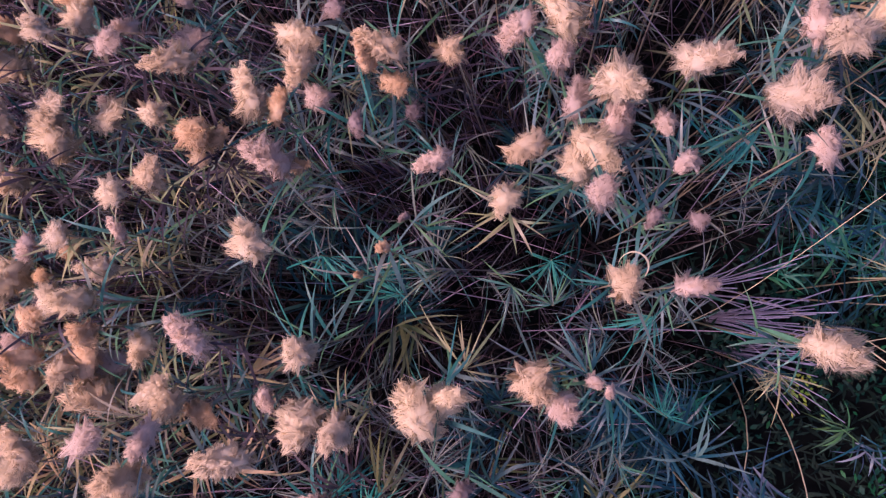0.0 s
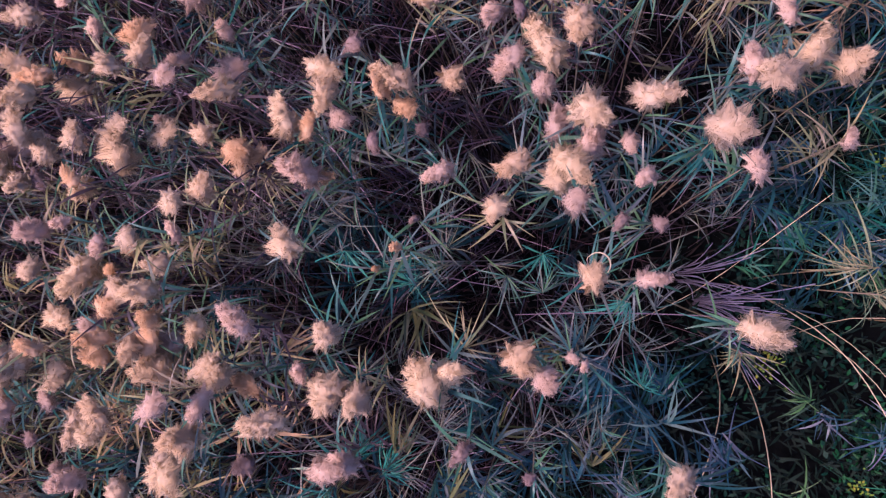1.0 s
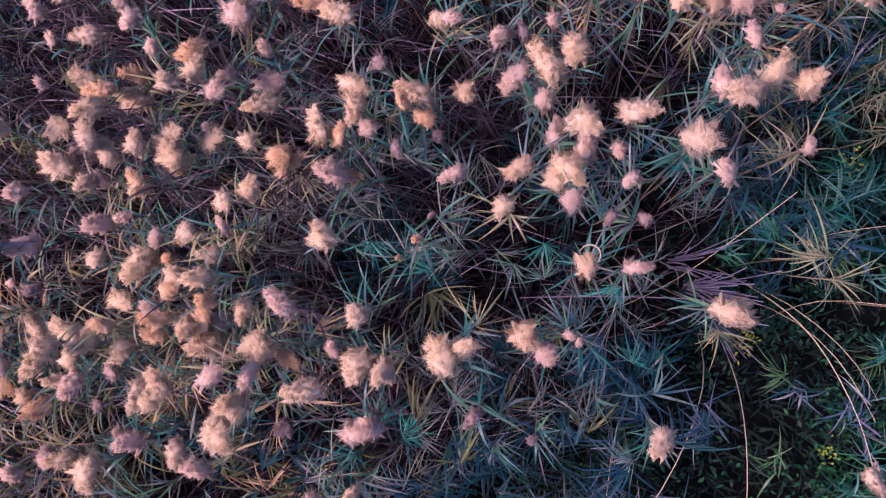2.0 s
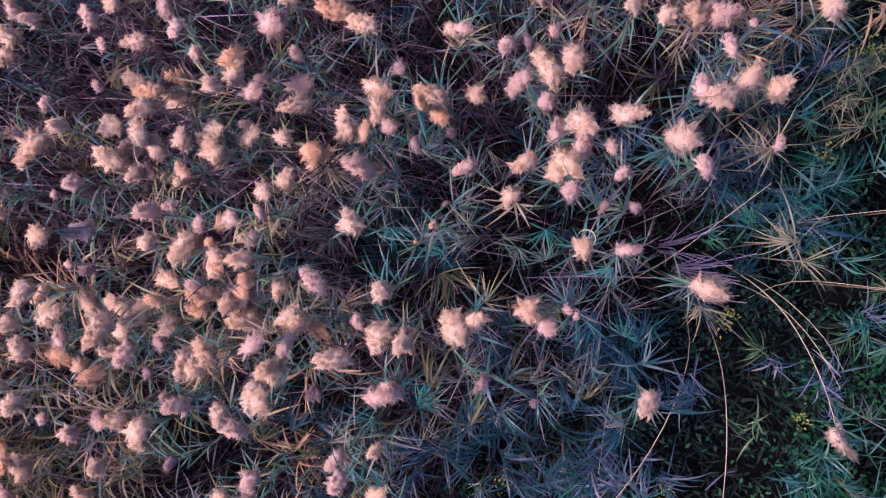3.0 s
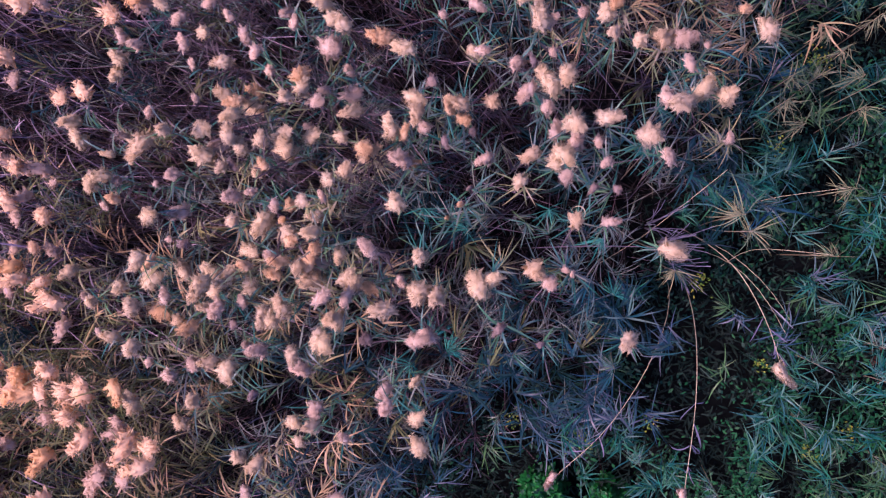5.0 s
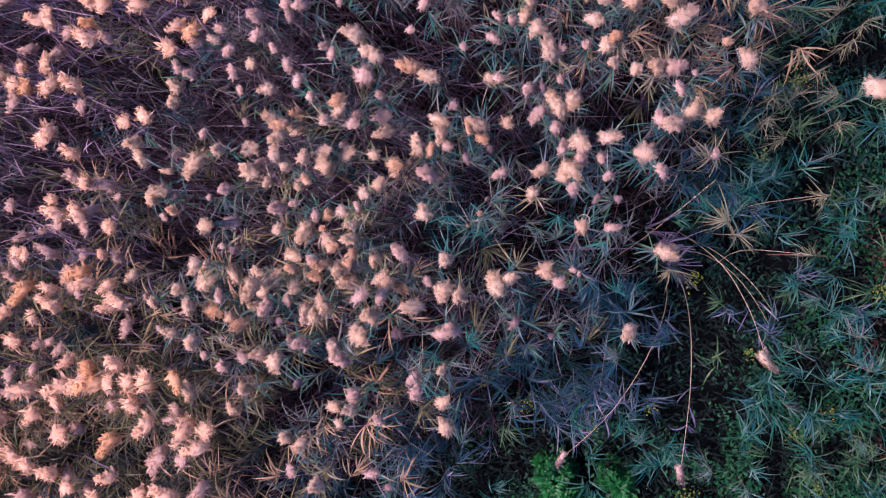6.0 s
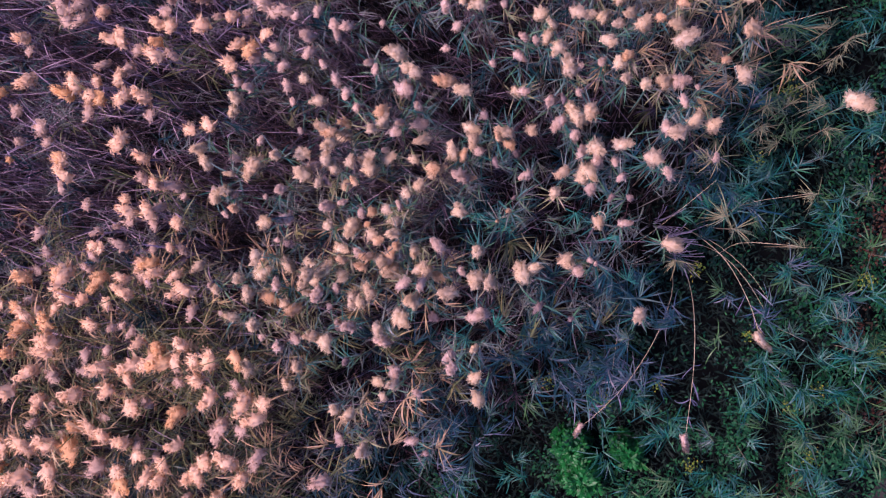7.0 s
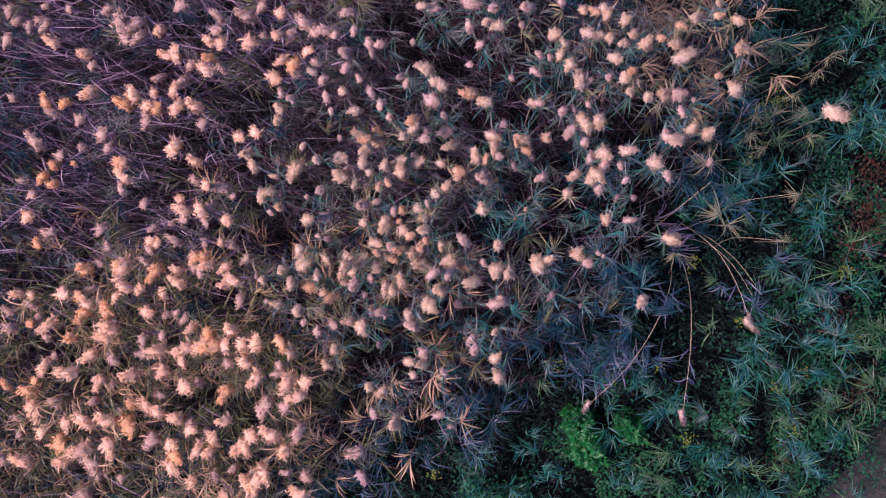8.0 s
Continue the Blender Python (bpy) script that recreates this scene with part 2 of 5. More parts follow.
def plume_shape(seed, height=0.17, spread=0.052, tufts=64, each=22, hairs=900, width=(0.0013, 0.0028), fine=(0.0007, 0.0016), rows=8, cols=12, body=0.68, own=0.09):
    """A feathery flower head: soft tufts that sweep out and up from a nodding stalk, each of many silky hairs that meet in a point, and loose hairs between them. Its foot is at the origin."""
    r = np.random.default_rng(seed)
    nod = r.uniform(0.15, 0.55)
    sweep, limbs = r.uniform(0.1, 0.7), r.normal(0, 1, (6, 3))
    limbs /= np.linalg.norm(limbs, axis=1)[:, None]
    line = lambda s: np.stack([nod * height * (s**2 - 0.3), 0 * s, height * 0.72 * s], 1)
    girth = lambda s: np.sin(math.pi * (0.14 + 0.76 * s)) ** 0.7

    def uneven(a, s):
        """Longer where a limb of the panicle stands out of the head, shorter between."""
        way = np.stack([np.cos(a), np.sin(a), 2.2 * s - 1.0], 1)
        way /= np.linalg.norm(way, axis=1)[:, None]
        return 0.76 + 0.5 * np.max(np.clip(way @ limbs.T, 0, 1) ** 5, axis=1)

    def out_from(n, near, far, wild):
        """Places on the head, and the points out and up from them where hairs end."""
        s = np.sort(r.uniform(0, 1, n) ** 0.85)
        a = np.arange(n) * 2.4 + r.normal(0, 0.3, n)
        u = uneven(a, s)
        w = spread * near * girth(s) * r.uniform(0.7, 1.1, n) * u
        base = line(s) + np.stack([np.cos(a) * w, np.sin(a) * w, 0.25 * w], 1)
        a = np.arctan2(np.sin(a), np.cos(a) + sweep) + r.normal(0, wild, n)
        up = -0.3 + 1.5 * s + r.normal(0, 0.3 * wild + 0.15, n)
        k = spread * r.uniform(*far, n) * (0.7 + 0.4 * girth(s)) * u
        return base, base + k[:, None] * np.stack([np.cos(a) * np.cos(up), np.sin(a) * np.cos(up), np.sin(up)], 1)

    def between(p, q, w, seg):
        d = q - p
        flat = np.hypot(d[:, 0], d[:, 1])
        return blades(p, np.arctan2(d[:, 1], d[:, 0]), np.arctan2(d[:, 2], flat), np.linalg.norm(d, axis=1), w, r.normal(0.05, 0.12, len(p)), seg, r.uniform(-1.5, 1.5, len(p)), 0.3, r.normal(0, 0.1, len(p)))

    foot, tip = (np.repeat(v, each, 0) for v in out_from(tufts, 0.44, (0.42, 0.86), 0.35))
    n = tufts * each
    start = foot + r.normal(0, 0.15 * spread, (n, 3))
    end = start + (tip - start) * r.uniform(0.55, 1.05, (n, 1)) + r.normal(0, 0.05 * spread, (n, 3))
    v1, f1 = between(start, end, r.uniform(*width, n), 2)
    start, end = out_from(hairs, 0.66, (0.30, 0.66), 0.55)
    v2, f2 = between(start, end, r.uniform(*fine, hairs), 1)
    ring = np.repeat(np.arange(rows + 1) / rows, cols)
    turn = 2 * math.pi * (np.tile(np.arange(cols), rows + 1) + 0.5 * (np.repeat(np.arange(rows + 1), cols) % 2)) / cols
    w = spread * body * girth(ring) * (1 - ring**5) * uneven(turn, ring) * r.uniform(0.8, 1.15, len(ring)) + 0.0005
    core = line(ring * 1.02) + np.stack([w * np.cos(turn), w * np.sin(turn), 0.25 * w], 1)
    faces = np.array([(j * cols + k, j * cols + (k + 1) % cols, (j + 1) * cols + (k + 1) % cols, (j + 1) * cols + k) for j in range(rows) for k in range(cols)])
    v = np.concatenate([core, v1, v2])
    f = np.concatenate([faces, f1 + len(core), f2 + len(core) + len(v1)])
    # down-soft: every hair takes the light of the whole head's roundness, of its tuft, and a little of its own
    rise = np.clip(v[:, 2] / height, 0, 1)
    out = v - np.stack([nod * height * (rise**2 - 0.3), 0 * rise, 0.25 * height + 0.35 * v[:, 2]], 1)
    out /= np.maximum(1e-6, np.linalg.norm(out, axis=1))[:, None]
    of_tuft = np.repeat(r.normal(0, 2.2 * own, (tufts, 3)), each, 0) + r.normal(0, own, (n, 3))
    self_turn = np.concatenate([r.normal(0, own, (len(core), 3)), np.repeat(of_tuft, 6, 0), np.repeat(r.normal(0, own, (hairs, 3)), 4, 0)])
    out = 0.85 * out + np.array([0, 0, 0.5]) + self_turn
    out /= np.linalg.norm(out, axis=1)[:, None]
    face = np.cross(v[f[:, 2]] - v[f[:, 0]], v[f[:, 3]] - v[f[:, 1]])
    away = (face * out[f].mean(axis=1)).sum(1) < 0
    f[away] = f[away][:, ::-1]
    return v, f, out


def leaf_shape(seed):
    r = np.random.default_rng(seed)
    return blades(np.zeros((1, 3)), 0.0, r.uniform(0.4, 1.2), r.uniform(0.16, 0.34), r.uniform(0.007, 0.0165), r.uniform(0.9, 2.9), 7, r.uniform(-0.7, 0.7), 0.3, r.normal(0, 0.32))


# ---- ground ----
def ground_height(x, y):
    return 0.05 * math.sin(x * 0.9 + 0.4) * math.cos(y * 0.7) - 0.03


def build_ground():
    bm = bmesh.new()
    lines = [-400, -120, -40, -20] + [-12 + 0.75 * k for k in range(33)] + [20, 40, 120, 400]
    grid = [[bm.verts.new((x, y, ground_height(x, y) if abs(x) < 15 and abs(y) < 15 else -0.03)) for x in lines] for y in lines]
    for j in range(len(lines) - 1):
        for i in range(len(lines) - 1):
            bm.faces.new((grid[j][i], grid[j][i + 1], grid[j + 1][i + 1], grid[j + 1][i]))
    me = bpy.data.meshes.new("ground")
    bm.to_mesh(me)
    bm.free()
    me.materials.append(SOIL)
    tagged(new("ground", me), "damp soil under the reed bed, blackened in colour for deep shade", "ground", kind="structure")


build_ground()

# ---- reeds ----
# each row: where the flower head is, its height and its breadth
TOPS = {"pale": [], "tan": [], "dull": [], "grey": []}
TOPS["pale"] += [
    (-5.83, -2.42, 1.71, 0.133), (-5.43, -2.37, 1.76, 0.088), (-5.32, -2.33, 1.77, 0.132), (-5.13, -2.23, 1.81, 0.153), (-4.78, -2.15, 1.85, 0.131), (-4.12, -2.39, 1.89, 0.13),
    (-4.05, -2.14, 1.93, 0.119), (-3.9, -2.5, 1.89, 0.119), (-3.79, -2.15, 1.95, 0.097), (-3.65, -2.19, 1.96, 0.107), (-3.53, -2.62, 1.91, 0.086), (-3.38, -2.15, 1.99, 0.096),
    (-3.29, -2.09, 2.01, 0.118), (-3.26, -2.53, 1.95, 0.129), (-3.19, -2.46, 1.97, 0.172), (-3.07, -2.36, 2, 0.128), (-2.85, -2.13, 2.05, 0.106), (-2.75, -2.58, 2, 0.128),
    (-5.64, -1.78, 1.81, 0.153), (-5.52, -2.03, 1.79, 0.099), (-5.46, -1.32, 1.87, 0.109), (-5.28, -1.95, 1.83, 0.12), (-5.18, -1.39, 1.9, 0.13), (-5.03, -1.92, 1.86, 0.13),
]
TOPS["pale"] += [
    (-4.84, -1.5, 1.92, 0.119), (-4.76, -1.9, 1.89, 0.13), (-4.5, -1.42, 1.96, 0.129), (-4.28, -1.74, 1.95, 0.108), (-4.17, -1.8, 1.96, 0.097), (-4.14, -1.37, 2.01, 0.107),
    (-4, -1.85, 1.97, 0.129), (-3.88, -1.52, 2.02, 0.128), (-3.86, -1.27, 2.04, 0.085), (-3.85, -1.98, 1.97, 0.097), (-3.6, -2.05, 1.98, 0.107), (-3.49, -1.87, 2.02, 0.096),
    (-3.19, -1.25, 2.11, 0.116), (-3.18, -1.98, 2.04, 0.117), (-3.15, -1.43, 2.1, 0.116), (-2.97, -2.01, 2.05, 0.128), (-2.79, -1.47, 2.13, 0.127), (-2.67, -1.6, 2.13, 0.105),
    (-2.6, -1.43, 2.16, 0.105), (-2.36, -1.3, 2.11, 0.091), (-1.96, -1.49, 2.22, 0.094), (-1.83, -1.52, 2.23, 0.094), (-1.74, -1.84, 2.2, 0.115), (-1.54, -1.25, 2.26, 0.106),
]
TOPS["pale"] += [
    (-1.51, -1.38, 2.27, 0.073), (-1.44, -1.27, 2.29, 0.093), (-0.72, -1.37, 2.36, 0.113), (-5.7, -0.58, 1.9, 0.087), (-5.54, -0.61, 1.92, 0.076), (-5.37, -0.89, 1.92, 0.108),
    (-5.19, -0.58, 1.96, 0.118), (-4.92, -1.23, 1.94, 0.119), (-4.91, -0.71, 1.98, 0.107), (-4.73, -1.03, 1.97, 0.107), (-4.7, -0.83, 1.99, 0.086), (-4.66, -0.95, 1.99, 0.15),
    (-4.59, -0.62, 2.01, 0.075), (-4.46, -0.5, 2.03, 0.107), (-4.33, -0.56, 2.04, 0.085), (-4.23, -0.77, 2.04, 0.117), (-4.18, -1.16, 2.02, 0.128), (-4.06, -0.57, 2.07, 0.085),
    (-3.88, -0.49, 2.1, 0.106), (-3.85, -1.14, 2.05, 0.117), (-3.77, -0.94, 2.08, 0.085), (-3.64, -1.12, 2.08, 0.138), (-3.42, -1.12, 2.1, 0.095), (-3.39, -0.5, 2.14, 0.095),
]
TOPS["pale"] += [
    (-3.37, -0.94, 2.12, 0.106), (-3.28, -0.43, 2.16, 0.105), (-3.22, -1.1, 2.12, 0.106), (-3.07, -1.11, 2.14, 0.116), (-2.98, -0.47, 2.19, 0.094), (-2.84, -0.68, 2.19, 0.094),
    (-2.78, -1.14, 2.09, 0.133), (-2.69, -0.51, 2.16, 0.116), (-2.54, -0.73, 2.5, 0.112), (-2.42, -0.6, 2.08, 0.105), (-2.31, -1.16, 2.13, 0.111), (-2.16, -0.48, 2.27, 0.073),
    (-2.12, -0.85, 2.25, 0.104), (-2, -0.91, 2.24, 0.13), (-1.78, -0.56, 2.21, 0.115), (-1.69, -0.57, 2.24, 0.116), (-1.57, -0.47, 2.45, 0.1), (-1.54, -0.77, 2.36, 0.106),
    (-1.36, -0.66, 2.35, 0.082), (-1.34, -0.72, 2.37, 0.125), (-1.21, -0.57, 2.54, 0.121), (-0.92, -0.49, 2.46, 0.118), (-0.75, -1.21, 2.24, 0.103), (-0.72, -0.94, 2.38, 0.066),
]
TOPS["pale"] += [
    (-0.6, -0.42, 2.35, 0.115), (0.59, -0.69, 2.43, 0.105), (-5.56, 0.21, 1.94, 0.118), (-4.5, -0.34, 2.04, 0.149), (-4.17, -0.04, 2.08, 0.085), (-4.12, -0.07, 2.09, 0.074),
    (-3.86, -0.32, 2.1, 0.074), (-3.82, 0.33, 2.13, 0.084), (-3.79, 0.25, 2.13, 0.095), (-3.68, -0.23, 2.13, 0.095), (-3.61, 0.23, 2.15, 0.105), (-3.57, -0.32, 2.14, 0.095),
    (-3.41, -0.1, 2.16, 0.074), (-3.37, 0.14, 2.17, 0.116), (-3.36, -0.35, 2.16, 0.084), (-3.15, -0.24, 2.18, 0.094), (-2.98, 0.32, 2.21, 0.104), (-2.89, 0.37, 2.22, 0.104),
    (-2.82, -0.38, 2.1, 0.087), (-2.65, -0.34, 2.03, 0.127), (-2.53, -0.18, 2.45, 0.108), (-2.46, 0.13, 2.43, 0.108), (-2.38, -0.29, 1.99, 0.115), (-2.09, -0.34, 2.51, 0.114),
]
TOPS["pale"] += [
    (-2.09, -0.41, 2.28, 0.093), (-2.07, -0.27, 2.24, 0.112), (-2.02, -0.35, 2.29, 0.093), (-1.97, -0.28, 2.3, 0.093), (-1.95, 0.07, 2.26, 0.084), (-1.86, -0.37, 2.23, 0.103),
    (-1.86, -0.13, 2.2, 0.113), (-1.76, 0.06, 2.22, 0.136), (-1.58, 0.01, 2.25, 0.118), (-1.51, -0.21, 2.37, 0.105), (-1.43, -0.32, 2.24, 0.145), (-1.38, 0.19, 2.61, 0.071),
    (-1.37, 0.11, 2.38, 0.082), (-1.32, -0.01, 2.62, 0.103), (-1.22, 0.32, 2.6, 0.088), (-1.2, -0.12, 2.41, 0.081), (-1.17, -0.29, 2.44, 0.097), (-1.14, 0.37, 2.56, 0.11),
    (-1.08, -0.31, 2.47, 0.12), (-0.82, 0.15, 2.61, 0.104), (-0.7, -0.38, 2.35, 0.126), (-0.69, -0.15, 2.53, 0.1), (-0.32, -0.37, 2.43, 0.135), (-0.26, -0.27, 2.42, 0.114),
]
TOPS["pale"] += [
    (-0.05, 0.28, 2.61, 0.08), (0.04, -0.23, 2.46, 0.123), (0.17, 0.4, 2.42, 0.108), (0.28, 0.05, 2.7, 0.089), (0.8, -0.13, 2.67, 0.112), (-4.51, 0.64, 2.05, 0.117),
    (-4.44, 0.58, 2.06, 0.096), (-3.91, 0.85, 2.12, 0.137), (-3.65, 0.71, 2.14, 0.084), (-3.55, 0.45, 2.15, 0.095), (-3.17, 0.93, 2.19, 0.094), (-3.09, 0.75, 2.2, 0.105),
    (-3.03, 0.65, 2.21, 0.115), (-3.01, 0.98, 2.21, 0.094), (-2.82, 0.54, 2.23, 0.063), (-2.81, 1.09, 2.11, 0.087), (-2.79, 1.2, 2.13, 0.098), (-2.61, 0.61, 2.14, 0.144),
    (-2.37, 0.67, 2.42, 0.089), (-2.2, 0.71, 2.18, 0.114), (-2.18, 0.52, 2.18, 0.128), (-2.04, 0.42, 2.2, 0.079), (-2.02, 1.15, 2.19, 0.085), (-1.98, 0.88, 2.32, 0.103),
]
TOPS["pale"] += [
    (-1.93, 0.62, 2.42, 0.102), (-1.88, 0.54, 2.3, 0.108), (-1.85, 0.74, 2.51, 0.107), (-1.84, 0.84, 2.08, 0.108), (-1.83, 0.42, 2.06, 0.114), (-1.73, 0.58, 2.34, 0.093),
    (-1.6, 0.63, 2.24, 0.119), (-1.59, 0.53, 2.25, 0.14), (-1.53, 0.85, 2.51, 0.084), (-1.46, 0.9, 2.37, 0.109), (-1.46, 0.62, 2.14, 0.105), (-1.2, 0.59, 2.35, 0.088),
    (-1.1, 0.73, 2.46, 0.101), (-1.06, 0.47, 2.3, 0.071), (-0.85, 0.66, 2.37, 0.122), (-0.76, 1.14, 2.44, 0.092), (-0.73, 0.86, 2.4, 0.102), (-0.69, 0.73, 2.45, 0.107),
    (-0.42, 0.81, 2.41, 0.106), (-0.38, 1.15, 2.28, 0.08), (-0.23, 0.83, 2.26, 0.099), (0.02, 0.45, 2.57, 0.097), (0.13, 0.9, 2.33, 0.127), (0.2, 0.43, 2.51, 0.131),
]
TOPS["pale"] += [
    (0.24, 0.9, 2.71, 0.1), (0.26, 0.62, 2.58, 0.146), (0.46, 0.62, 2.84, 0.095), (0.51, 1.16, 2.57, 0.08), (0.67, 1.11, 2.59, 0.09), (0.68, 0.51, 2.91, 0.135),
    (0.8, 1.12, 2.5, 0.114), (0.9, 0.72, 2.71, 0.126), (0.99, 0.82, 2.58, 0.107), (1.17, 0.78, 2.53, 0.119), (1.41, 1.15, 2.51, 0.104), (2.14, 0.9, 2.75, 0.128),
    (-5.28, 1.99, 1.92, 0.108), (-4.87, 1.84, 1.97, 0.107), (-4.8, 1.47, 2, 0.128), (-4.34, 1.4, 2.05, 0.117), (-4.17, 1.28, 2.08, 0.095), (-4.09, 1.4, 2.08, 0.085),
    (-4.03, 2.04, 2.05, 0.106), (-3.96, 1.79, 2.07, 0.096), (-3.91, 1.4, 2.1, 0.095), (-3.86, 1.25, 2.11, 0.116), (-3.85, 1.78, 2.09, 0.106), (-3.66, 1.25, 2.13, 0.105),
]
TOPS["pale"] += [
    (-3.53, 1.6, 2.13, 0.105), (-3.47, 1.87, 2.12, 0.095), (-3.35, 1.82, 2.14, 0.105), (-3.11, 1.83, 2.16, 0.116), (-2.8, 1.48, 2.21, 0.115), (-2.76, 1.91, 2.19, 0.094),
    (-2.74, 1.63, 2.21, 0.084), (-2.47, 1.72, 2.23, 0.083), (-2.43, 1.51, 2.25, 0.073), (-2.13, 1.3, 2.29, 0.093), (-1.38, 2.07, 2.33, 0.093), (-1.32, 1.46, 2.37, 0.123),
    (-1.25, 1.35, 2.38, 0.092), (-1.17, 1.33, 2.39, 0.102), (-0.77, 1.86, 2.4, 0.082), (-0.72, 1.85, 2.41, 0.071), (-0.63, 1.81, 2.42, 0.102), (-0.15, 1.71, 2.48, 0.122),
    (-0.1, 1.49, 2.49, 0.091), (-0.06, 1.6, 2.49, 0.081), (-0.01, 1.43, 2.51, 0.111), (0.05, 1.25, 2.52, 0.121), (0.11, 1.9, 2.5, 0.091), (0.14, 1.69, 2.51, 0.111),
]
TOPS["pale"] += [
    (0.22, 1.7, 2.52, 0.091), (0.28, 1.92, 2.51, 0.101), (0.32, 1.82, 2.52, 0.091), (0.32, 1.65, 2.53, 0.111), (0.38, 1.45, 2.55, 0.101), (0.47, 1.59, 2.55, 0.09),
    (0.47, 1.28, 2.56, 0.09), (0.49, 1.81, 2.54, 0.111), (0.54, 1.65, 2.55, 0.1), (0.65, 1.58, 2.57, 0.12), (0.91, 1.52, 2.6, 0.1), (0.95, 1.42, 2.61, 0.13),
    (1.08, 1.77, 2.61, 0.09), (1.25, 1.87, 2.62, 0.07), (1.4, 1.72, 2.64, 0.099), (1.47, 1.46, 2.66, 0.119), (-2.74, 2.09, 2.18, 0.094),
]
TOPS["tan"] += [
    (-5.34, -2.14, 1.8, 0.142), (-4.05, -2.25, 1.91, 0.119), (-5.94, -1.58, 1.8, 0.098), (-5.68, -1.56, 1.83, 0.109), (-5.58, -1.49, 1.85, 0.076), (-4.55, -1.94, 1.9, 0.151),
    (-4.46, -1.72, 1.94, 0.108), (-3.43, -1.58, 2.06, 0.117), (-5.59, -0.92, 1.89, 0.076), (-5.12, -1.03, 1.93, 0.097), (-4.98, -0.6, 1.98, 0.086), (-4.94, -0.82, 1.97, 0.118),
    (-4.71, -0.77, 1.99, 0.129), (-3.59, -0.99, 2.09, 0.127), (-3.53, -1.11, 2.09, 0.127), (-2.85, -1.04, 2.17, 0.084), (-2.59, -0.52, 2.05, 0.121), (-2.31, -0.64, 2.11, 0.122),
    (-5.45, -0.07, 1.95, 0.086), (-4.91, -0.31, 2, 0.107), (-4.57, -0.29, 2.03, 0.085), (-4.12, -0.36, 2.08, 0.117), (-3.6, -0.22, 2.14, 0.084), (-2.8, 0.24, 2.23, 0.083),
]
TOPS["tan"] += [
    (-2.53, -0.19, 2.25, 0.073), (-1.77, -0.2, 2.59, 0.079), (-1.68, -0.29, 2.22, 0.082), (-1.67, 0.41, 2.47, 0.068), (-1.63, 0.17, 2.06, 0.098), (-1.63, 0.08, 2.24, 0.064),
    (-1.6, -0.18, 2.44, 0.095), (-1.47, -0.07, 2.61, 0.09), (-1.44, -0.2, 2.33, 0.114), (-1.32, -0.09, 2.56, 0.095), (-1.03, -0.35, 2.35, 0.104), (-0.54, 0.08, 2.3, 0.034),
    (-0.42, 0.15, 2.49, 0.042), (-5.37, 0.59, 1.97, 0.097), (-5.24, 0.53, 1.98, 0.086), (-5.23, 0.73, 1.98, 0.097), (-5, 0.72, 2, 0.053), (-4.49, 0.76, 2.06, 0.106),
    (-4.07, 1.24, 2.09, 0.095), (-1.9, 0.86, 2.32, 0.093), (-1.83, 0.92, 2.15, 0.085), (-1.46, 1, 2.38, 0.119), (-1.02, 0.51, 2.46, 0.134), (-0.95, 0.49, 2.43, 0.071),
]
TOPS["tan"] += [
    (-0.91, 1.23, 2.32, 0.118), (-0.8, 0.61, 2.32, 0.071), (-0.74, 0.44, 2.26, 0.055), (-0.53, 0.75, 2.4, 0.082), (-0.44, 0.7, 2.27, 0.09), (-5.34, 1.36, 1.95, 0.086),
    (-5.1, 1.34, 1.98, 0.086), (-4.43, 1.29, 2.05, 0.106), (-3.52, 1.74, 2.12, 0.079), (-2.64, 1.6, 2.22, 0.104), (0.22, 1.88, 2.51, 0.081), (0.55, 1.33, 2.57, 0.1),
    (0.78, 1.62, 2.58, 0.09), (0.93, 1.72, 2.59, 0.07), (1.24, 1.78, 2.62, 0.08), (1.25, 1.25, 2.65, 0.07),
]
TOPS["dull"] += [
    (-6.11, -2.38, 1.6, 0.101), (-5.87, -2.1, 1.66, 0.078), (-5.2, -2.71, 1.64, 0.145), (-5.04, -2.4, 1.7, 0.122), (-4.99, -2.51, 1.69, 0.077), (-4.71, -2.54, 1.71, 0.077),
    (-4.35, -2.11, 1.81, 0.131), (-3.65, -2.45, 1.83, 0.076), (-3.42, -2.36, 1.87, 0.076), (-2.88, -2.37, 1.92, 0.065), (-2.66, -2.4, 1.94, 0.097), (-2.12, -2.16, 2.03, 0.107),
    (-5.85, -1.94, 1.68, 0.089), (-5.43, -1.72, 1.75, 0.099), (-5.4, -1.28, 1.79, 0.077), (-4.94, -1.72, 1.8, 0.088), (-4.72, -1.51, 1.84, 0.065), (-4.67, -1.82, 1.81, 0.076),
    (-4.24, -1.65, 1.87, 0.076), (-3.91, -1.88, 1.88, 0.098), (-3.77, -1.52, 1.93, 0.086), (-3.72, -1.97, 1.89, 0.076), (-3.43, -1.27, 1.99, 0.086), (-3.12, -1.77, 1.97, 0.097),
]
